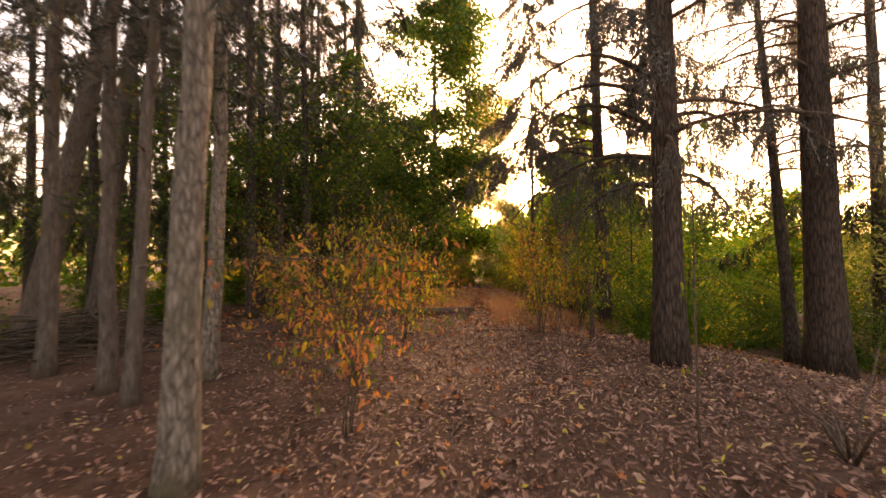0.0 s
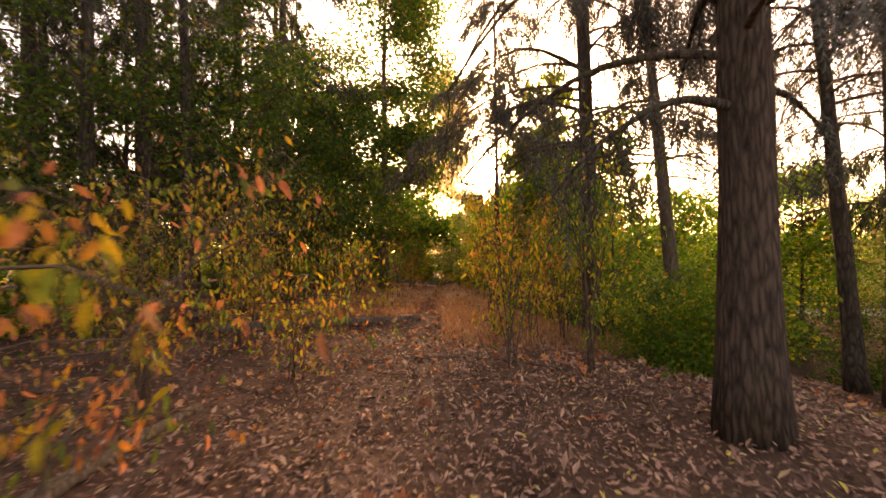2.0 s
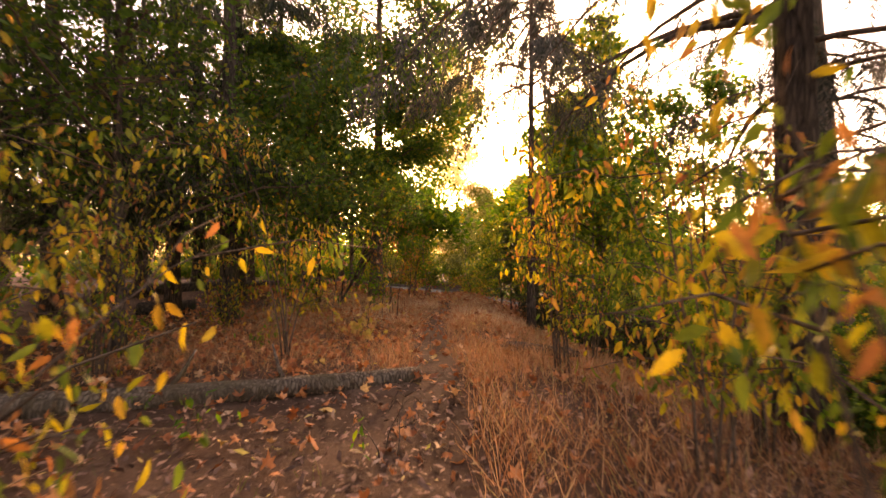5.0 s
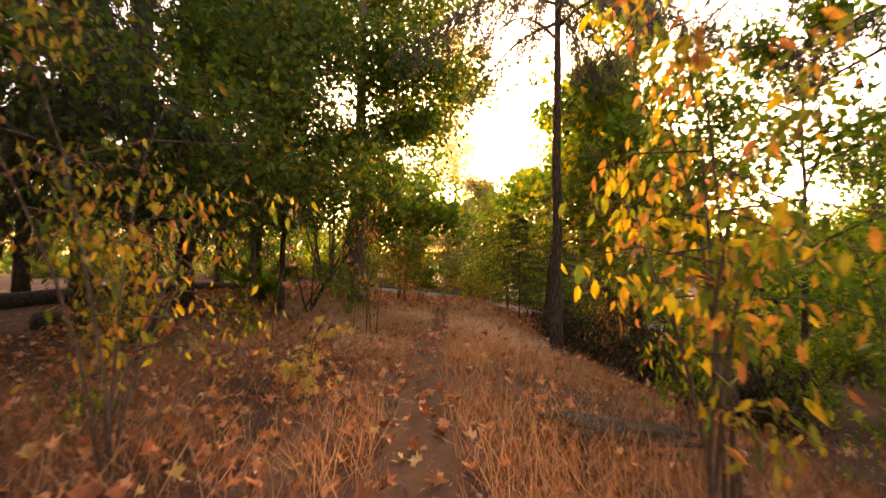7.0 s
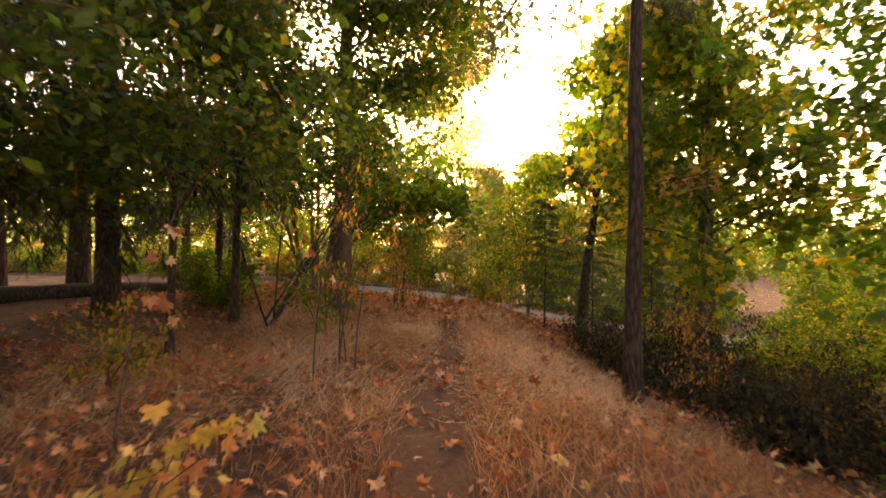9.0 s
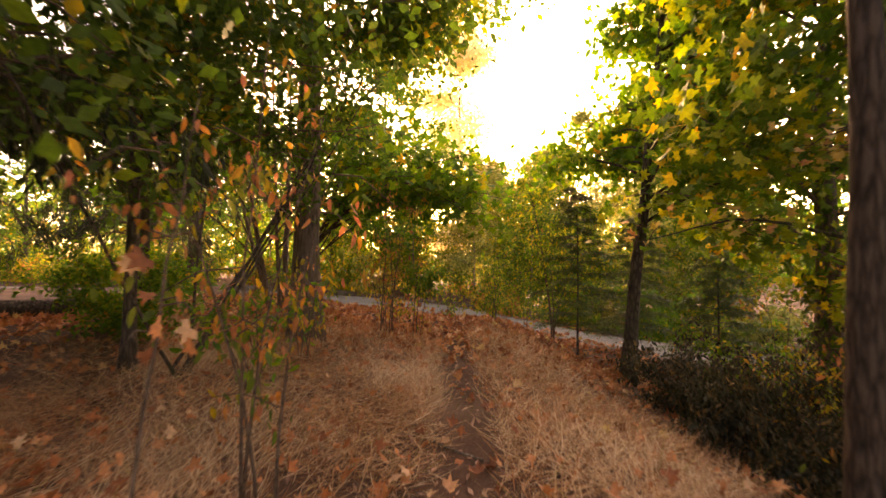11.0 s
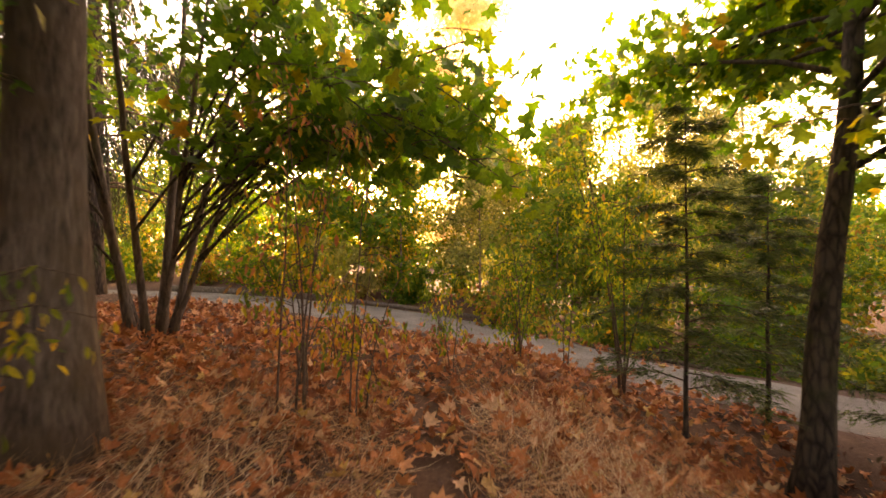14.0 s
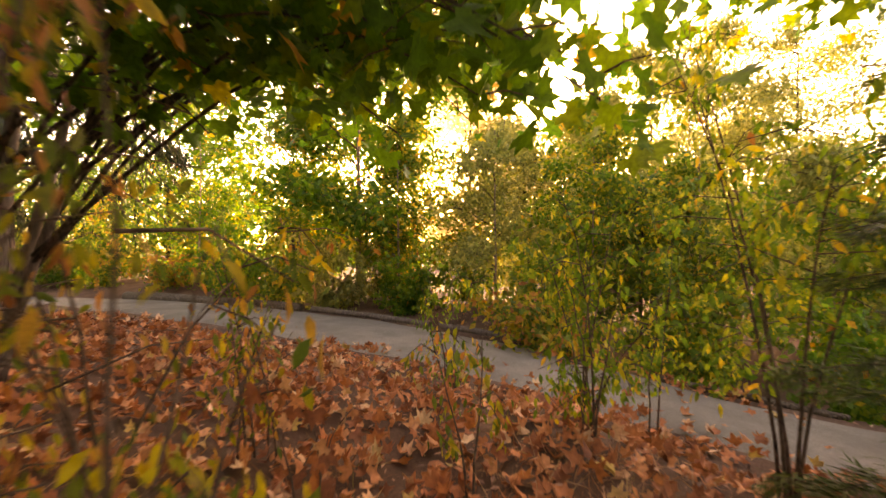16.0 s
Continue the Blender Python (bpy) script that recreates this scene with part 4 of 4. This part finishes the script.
# ---- young conifers by the gravel path ----
def sapling(at, h, r, label):
    ob = thing("young_conifer", (at[0], at[1], float(ground(at[0], at[1]))), label, "tree", "young conifers")
    line = trunk_line(h, (0, 0), 14, 0.012)
    b = Build()
    b.tube(line, taper(r, 14), 8, 0.04)
    part("trunk", b, BARK_DARK, ob, "", True)
    lf = Build()
    for k in range(34):
        z = 0.6 + (h - 0.7) * k / 34
        az = k * 2.4 + rng.normal(0, 0.3)
        L = (0.35 + 0.85 * (1 - z / h)) * rng.uniform(0.8, 1.2)
        s = np.linspace(0, 1, 5)
        o = np.array([np.interp(z, line[:, 2], line[:, c]) for c in range(3)])
        pts = o + np.stack([L * s * math.cos(az), L * s * math.sin(az), L * (0.25 * s - 0.3 * s * s)], 1)
        lb = Build()
        lb.tube(pts, np.linspace(0.009, 0.003, 5), 4)
        part("limb", lb, TWIG, ob)
        n = 130
        s2 = rng.uniform(0.1, 1, n)
        base = o + np.stack([L * s2 * math.cos(az), L * s2 * math.sin(az), L * (0.25 * s2 - 0.3 * s2 ** 2)], 1) + rng.normal(0, 0.03, (n, 3))
        sg = np.where(rng.random(n) < 0.5, 1.0, -1.0)
        al = np.stack([math.cos(az) * 0.7 - sg * math.sin(az), math.sin(az) * 0.7 + sg * math.cos(az), rng.normal(-0.5, 0.3, n)], 1)
        lf.leaves(FROND, base, al, np.array([(0, 0, 1.0)] * n) + rng.normal(0, 0.4, (n, 3)), 0.24 * rng.uniform(0.6, 1.2, n))
    tagged(part("crown", lf, YEWGREEN, ob), kind="stuff")
    return ob


sapling((4.85, 25.2), 3.8, 0.03, "young conifer with flat green sprays, on the bank")
sapling((6.6, 26.1), 3.4, 0.035, "young conifer with flat green sprays beside the gravel path")
sapling((7.6, 24.6), 3.0, 0.03, "young conifer with spreading green sprays")

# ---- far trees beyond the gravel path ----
far = [(5.0, 46, 21, 3.8, GLOWGOLD, "tall golden tree lit from behind"), (12.6, 42, 12.5, 2.8, PALEGREEN, "tall pale green poplar"), (14.8, 41.5, 13, 2.8, PALEGREEN, "tall pale green poplar"), (17.5, 40, 12, 2.8, PALEGREEN, "pale green tree"), (9.8, 41, 10, 2.2, PALEGREEN, "slim pale green poplar"), (7.0, 43, 9, 2.6, PALEGREEN, "slim pale tree"), (10, 45, 10, 3.0, PALEGREEN, "airy pale tree"), (19.5, 46, 10, 3.0, PALEGREEN, "airy pale tree"),
       (-3, 42, 10, 3.2, GREEN, "green tree beyond the path"), (1, 40, 7, 2.2, GREEN, "low green tree beyond the path"), (8.5, 35.5, 5, 1.8, DARKGREEN, "green bushy tree"), (13, 34, 5.5, 2.2, GREEN, "green bushy tree"),
       (-9, 44, 11, 3.4, DARKGREEN, "green tree beyond the path"), (-15, 46, 12, 3.6, DARKGREEN, "dark green tree"), (-21, 44, 12, 3.6, DARKGREEN, "dark green tree"), (18, 36, 6, 2.6, GREEN, "green tree"), (20, 27, 5, 2.4, GREEN, "green tree"), (23, 21, 6, 2.6, GREEN, "green tree"), (22, 14, 7, 2.8, PALEGREEN, "pale green tree"), (-28, 36, 12, 3.8, DARKGREEN, "dark tree")]
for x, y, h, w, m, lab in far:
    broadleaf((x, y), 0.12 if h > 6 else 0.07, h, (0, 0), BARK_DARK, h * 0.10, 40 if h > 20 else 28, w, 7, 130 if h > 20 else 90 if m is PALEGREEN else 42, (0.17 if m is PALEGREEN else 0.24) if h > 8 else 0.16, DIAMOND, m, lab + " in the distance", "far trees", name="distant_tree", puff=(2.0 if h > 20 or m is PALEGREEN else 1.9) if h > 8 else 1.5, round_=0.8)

# distant woods all round
b = Build()
n = 46000
a = rng.uniform(0, 2 * np.pi, n)
rad = rng.uniform(52, 80, n)
top = 5.5 + 2.2 * np.sin(7 * a) + 1.6 * np.sin(17 * a + 1) + 1.2 * np.sin(41 * a) + 5.0 * smooth01(-np.cos(a) * 1.2)
zz = -1.5 + (top + 1.5) * rng.uniform(0, 1, n) ** 0.8 * rng.uniform(0.75, 1.1, n)
b.leaves(DIAMOND, np.stack([2 + rad * np.cos(a), 15 + rad * np.sin(a), zz], 1), unit(n), unit(n, 0.5), rng.uniform(0.6, 1.4, n))
tagged(part("far_woods", b, DARKGREEN), "distant belt of woodland round the park", "woods", kind="stuff")


# ---- logs, sticks and dead wood ----
def log(a, e, r0, r1, label, name="fallen_log", material=None, bend=0.05, lift=0.6, category="log", n=14):
    a, e = np.array(a, float), np.array(e, float)
    s = np.linspace(0, 1, n)
    xy = a + (e - a) * s[:, None] + np.array([-(e - a)[1], (e - a)[0]]) / np.linalg.norm(e - a) * (bend * np.sin(np.pi * s))[:, None]
    z = ground(xy[:, 0], xy[:, 1])
    z = np.polyval(np.polyfit(s, z, 2), s) + lift * np.linspace(r0, r1, n)
    o = thing(name, (xy[0, 0], xy[0, 1], z[0]), label, category)
    b = Build()
    b.tube(np.stack([xy[:, 0], xy[:, 1], z], 1) - (xy[0, 0], xy[0, 1], z[0]), np.linspace(r0, r1, n) * (1 + rng.normal(0, 0.04, n)), 14, 0.05)
    part("trunk" if r0 > 0.05 else "wood", b, material or DEADWOOD, o, "", True)
    return o


lg = log((0.85, 12.35), (-3.0, 11.45), 0.09, 0.125, "long weathered grey fallen log across dry leaves")
for u, az in ((0.35, 2.2), (0.6, 1.2)):
    sb = Build()
    p0 = np.array([-3.85 * u, -0.9 * u, 0.08])
    sb.tube([p0, p0 + (0.15 * math.cos(az), 0.15 * math.sin(az), 0.12), p0 + (0.3 * math.cos(az), 0.3 * math.sin(az), 0.3)], [0.03, 0.022, 0.01], 6, 0.1)
    part("branch_stub", sb, DEADWOOD, lg)
log((-1.5, 5.6), (-1.35, 7.4), 0.065, 0.045, "short broken grey branch lying in leaf litter", bend=0.04)
rotten = thing("split_log", (2.05, 13.5, float(ground(2.05, 13.5))), "short rotten log split into pale grey slabs in dry grass", "log")
for k in range(9):
    az = 0.2 + 2.7 * k / 8
    y0, z0, x0, x1 = 0.17 * math.cos(az), 0.02 + 0.15 * math.sin(az), rng.uniform(-0.12, 0.12), rng.uniform(0.75, 1.1)
    xs = np.linspace(x0, x1, 7)
    b = Build()
    b.tube(np.stack([xs, y0 - 0.17 * xs + rng.normal(0, 0.008, 7), z0 + 0.04 * xs * math.cos(k) - 0.1 * xs + rng.normal(0, 0.008, 7)], 1), 0.034 * np.array([0.3, 0.9, 1, 1.1, 1, 0.8, 0.25]), 7, 0.22)
    part("slab", b, DEADWOOD, rotten)
log((-4.0, 26.2), (-9.5, 22.5), 0.19, 0.24, "long dark mossy fallen log in the shade", material=BARK_DARK)
log((-5.4, 20.6), (-6.6, 20.0), 0.24, 0.2, "short thick dark log in leaf litter", material=BARK_DARK)
log((-6.9, 37.7), (-0.9, 35.1), 0.16, 0.13, "pale peeled log laid along the gravel path")
log((-0.6, 35.0), (2.4, 33.2), 0.09, 0.07, "thin brown log laid along the gravel path", material=BARK_ALDER)
log((2.6, 33.0), (5.2, 31.2), 0.08, 0.06, "thin dark edging log beside the gravel path", material=BARK_ALDER)
log((5.9, 30.2), (7.9, 28.9), 0.06, 0.05, "pale thin pole lying beside the gravel path")
log((0.7, 9.0), (2.6, 8.1), 0.02, 0.01, "thin bare stick on leaf litter", "stick", TWIG, 0.1, 1.0, "stick", 8)
for k in range(22):
    x, y, az, L = rng.uniform(-4, 4), rng.uniform(2.5, 27), rng.uniform(0, 3.1), rng.uniform(0.4, 1.3)
    if abs(float(road_dist(x, y))) > 2:
        log((x, y), (x + L * math.cos(az), y + L * math.sin(az)), rng.uniform(0.007, 0.016), 0.004, "thin dry stick lying among dead leaves", "stick", DEADWOOD, 0.06, 1.5, "stick", 7)

# heap of cut brush
heap = thing("brush_pile", (-6.6, 7.8, float(ground(-6.6, 7.8))), "heap of grey cut brush and sticks", "brush pile")
for k in range(150):
    az, L = rng.uniform(0, 6.3), rng.uniform(0.8, 2.4)
    c = np.array([rng.normal(0, 0.9), rng.normal(0, 0.7), 0])
    c[2] = 0.05 + rng.uniform(0, 0.75) * math.exp(-(c[0] ** 2 + c[1] ** 2) / 1.4)
    d = np.array([math.cos(az), math.sin(az), rng.normal(0, 0.12)]) * L / 2
    b = Build()
    b.tube([c - d, c + rng.normal(0, 0.04, 3), c + d - (0, 0, 0.08)], [0.018, 0.014, 0.006], 5, 0.08)
    part("stick", b, DEADWOOD if k % 3 else BARK_DARK, heap)

# broken sapling with a snapped top
g0 = float(ground(6.1, 16.5))
post = thing("broken_sapling", (6.1, 16.5, g0), "dead dark sapling snapped over at chest height", "tree")
b = Build()
b.tube([(0, 0, -0.1), (0.01, 0.02, 0.7), (0.0, 0.0, 0.82 - g0)], [0.035, 0.032, 0.028], 8, 0.06)
part("stump", b, BARK_DARK, post)
b = Build()
b.tube([(-0.05, 0, 0.80 - g0), (0.2, 0.02, 0.76 - g0), (0.48, 0.0, 0.5 - g0)], [0.026, 0.03, 0.034], 8, 0.06)
part("snapped_top", b, BARK_DARK, post)

# dead shrub at the start
dead = thing("dead_shrub", (2.9, 3.15, float(ground(2.9, 3.15))), "bare dead shrub with forked grey branches", "shrub")
for k in range(9):
    az, L = rng.uniform(0, 6.3), rng.uniform(0.4, 0.9)
    d = np.array([math.cos(az) * 0.7, math.sin(az) * 0.7, 0.8]) * L
    b = Build()
    b.tube([(0, 0, -0.05), d * 0.4 + (0, 0, 0.08), d * 0.7, d + rng.normal(0, 0.06, 3)], [0.016, 0.012, 0.008, 0.003], 5)
    part("branch", b, TWIG, dead)


# ---- litter and grass ----
def scatter(n, xlo, xhi, ylo, yhi):
    return rng.uniform(xlo, xhi, n), rng.uniform(ylo, yhi, n)


def lie(build, shape, x, y, size, tilt=0.35, lift=0.006):
    n = len(x)
    al = np.stack([rng.normal(size=n), rng.normal(size=n), rng.normal(0, tilt, n)], 1)
    fa = np.stack([rng.normal(0, tilt, n), rng.normal(0, tilt, n), np.ones(n)], 1)
    z = ground(x, y) + lift * rng.uniform(0.4, 1.6, n) + np.abs(rng.normal(0, 0.012, n))
    build.leaves(shape, np.stack([x, y, z], 1), al, fa, size)


b = Build()
x, y = scatter(150000, -9, 8, 0.5, 13)
keep = rng.random(len(x)) < np.exp(-np.maximum(0, np.hypot(np.where(x < 1.2, 1.5, 1.0) * (x - 1.2), y - 5) - 3.2) / 3.0)
lie(b, SLIVER, x[keep], y[keep], rng.uniform(0.025, 0.08, keep.sum()) * np.where(rng.random(keep.sum()) < 0.12, 1.7, 1), 0.5)
x, y = scatter(26000, -9, 8, 9, 34)
keep = np.abs(road_dist(x, y)) > 1.25 + rng.normal(0, 0.3, len(x))
lie(b, SLIVER, x[keep], y[keep], rng.uniform(0.03, 0.10, keep.sum()))
tagged(part("leaf_litter", b, LITTER), "small brown and tan dead leaves and chips on the soil", "leaf litter", kind="stuff")

b = Build()
x, y = scatter(24000, -6, 7, 7.5, 31)
keep = (np.abs(road_dist(x, y)) > 1.2 + rng.normal(0, 0.45, len(x))) & (rng.random(len(x)) < 0.12 * smooth01((y - 7.5) / 3) + 0.35 * smooth01((y - 11) / 2) * smooth01((1.5 - x) / 2) * smooth01((21 - y) / 3) + 0.07 + 0.85 * smooth01((y - 21.3) / 3.5))
x, y = x[keep], y[keep]
for k, shape in enumerate(CURLED):
    lie(b, shape, x[k::3], y[k::3], rng.uniform(0.07, 0.13, len(x[k::3])) * (1 + 0.45 * smooth01((y[k::3] - 20) / 4)), 0.6, 0.035 + 0.06 * smooth01((y[k::3] - 11) / 2) * smooth01((21 - y[k::3]) / 2))
tagged(part("fallen_leaves", b, MAPLELITTER), "fallen red-brown maple leaves on the ground", "fallen leaves", kind="stuff")

b = Build()
x, y = scatter(240000, -5, 6, 8.8, 26.5)
wx = np.interp(y, WALK_Y, WALK_X)
dens = smooth01((np.abs(x - wx) - 0.15) / 0.3) * smooth01((y - 8.8) / 2.0) * smooth01((27 - y) / 3) * smooth01((x + 4.5) / 2) * smooth01((5.2 - x) / 2) * np.where(x < wx, smooth01((y - 12.2) / 1.2), 1.0)
clump = 0.5 + 0.5 * np.sin(2.1 * x + np.sin(1.7 * y)) * np.sin(1.9 * y + 1.3 * np.sin(2.3 * x))
keep = rng.random(len(x)) < dens * (0.15 + 0.85 * clump) * np.where(x < wx - 0.7, 0.65, 1.0)
x, y = x[keep], y[keep]
n = len(x)
flat = 1 + 1.6 * smooth01((y - 15) / 3)
b.leaves(BLADE, np.stack([x, y, ground(x, y) - 0.01], 1), np.stack([rng.normal(0, 0.5, n) * flat, rng.normal(0, 0.5, n) * flat, np.ones(n)], 1), unit(n, 0.2), rng.uniform(0.08, 0.34, n) * np.where(y < 13, 1.15, 1.0))
tagged(part("dry_grass", b, DRYGRASS), "dry red-brown grass beside the trodden track", "grass", kind="stuff")

# straw pressed flat beside the track on the slope
b = Build()
x, y = scatter(60000, -4, 4.5, 16, 25.5)
wx = np.interp(y, WALK_Y, WALK_X)
keep = rng.random(len(x)) < smooth01((np.abs(x - wx) - 0.12) / 0.25) * smooth01((y - 16) / 2) * smooth01((25.5 - y) / 2.5) * smooth01((x + 4) / 2) * smooth01((4.2 - x) / 1.5) * (0.35 + 0.65 * (np.sin(1.7 * x + 0.4) * np.sin(1.3 * y) > -0.25))
x, y = x[keep], y[keep]
n = len(x)
az = 1.6 * np.sin(2.3 * x + 1.1 * y) + rng.normal(0, 1.0, n)
b.leaves(BLADE, np.stack([x, y, ground(x, y) + rng.uniform(0.01, 0.07, n)], 1), np.stack([np.cos(az), np.sin(az), rng.normal(0.12, 0.15, n)], 1), np.stack([rng.normal(0, 0.3, n), rng.normal(0, 0.3, n), np.ones(n)], 1), rng.uniform(0.15, 0.38, n))
tagged(part("flattened_straw", b, STRAW), "pale tan grass pressed flat beside the track", "grass", kind="stuff")

b = Build()
x, y = scatter(9000, -5, 7, 1, 28)
keep = (np.sin(1.1 * x + 2) * np.sin(0.8 * y + 0.5 * x) > 0.55) & (np.abs(road_dist(x, y)) > 1.8)
x, y = x[keep], y[keep]
n = len(x)
b.leaves(BLADE, np.stack([x, y, ground(x, y) - 0.01], 1), np.stack([rng.normal(0, 0.6, n), rng.normal(0, 0.6, n), np.ones(n)], 1), unit(n, 0.2), rng.uniform(0.08, 0.22, n))
tagged(part("green_grass", b, GRASS), "sparse tufts of green grass among dead leaves", "grass", kind="stuff")

# single fallen leaves nearest the track
singles = []
for k in range(4):
    b = Build()
    tv = CURLED[k % 3][0].copy()
    tv[:, 2] += rng.normal(0, 0.05, len(tv))
    b.leaves((tv, MAPLE[1]), [(0, 0, 0)], [(0, 1, 0)], [(0, 0, 1)], 1.0)
    me = b.mesh("fallen_leaf")
    me.materials.append(MAPLE_ONE)
    singles.append(me)
for k in range(300):
    y = rng.uniform(2, 28.5)
    x = float(np.interp(y, WALK_Y, WALK_X)) + rng.normal(0, 0.9)
    o = new("fallen_leaf", singles[k % 4])
    o.parent = floor
    s = rng.uniform(0.07, 0.13) if y < 10 else rng.uniform(0.09, 0.17)
    o.matrix_basis = Matrix.LocRotScale((x, y, float(ground(x, y)) + 0.025), Euler((rng.normal(0, 0.4), rng.normal(0, 0.4), rng.uniform(0, 6.3))), (s, s, s))

# more low growth by the walk
plant([(2.75, 8.2, 3.0, 1.0, 7, 9, YELLOWGREEN, "tall loose shrub with yellow and green hanging leaves", 24)])
# green growth on the flat ground past the bank
thickets([(19.0, 31.0, 2.6, 2.0, 0), (22.0, 34.0, 2.8, 2.2, 1), (20.5, 28.0, 2.4, 2.0, 0), (24.5, 30.5, 2.8, 2.2, 2), (17.0, 28.6, 2.2, 1.8, 1), (23.5, 25.5, 2.6, 2.2, 0), (27.0, 34.0, 3.0, 2.4, 1)])
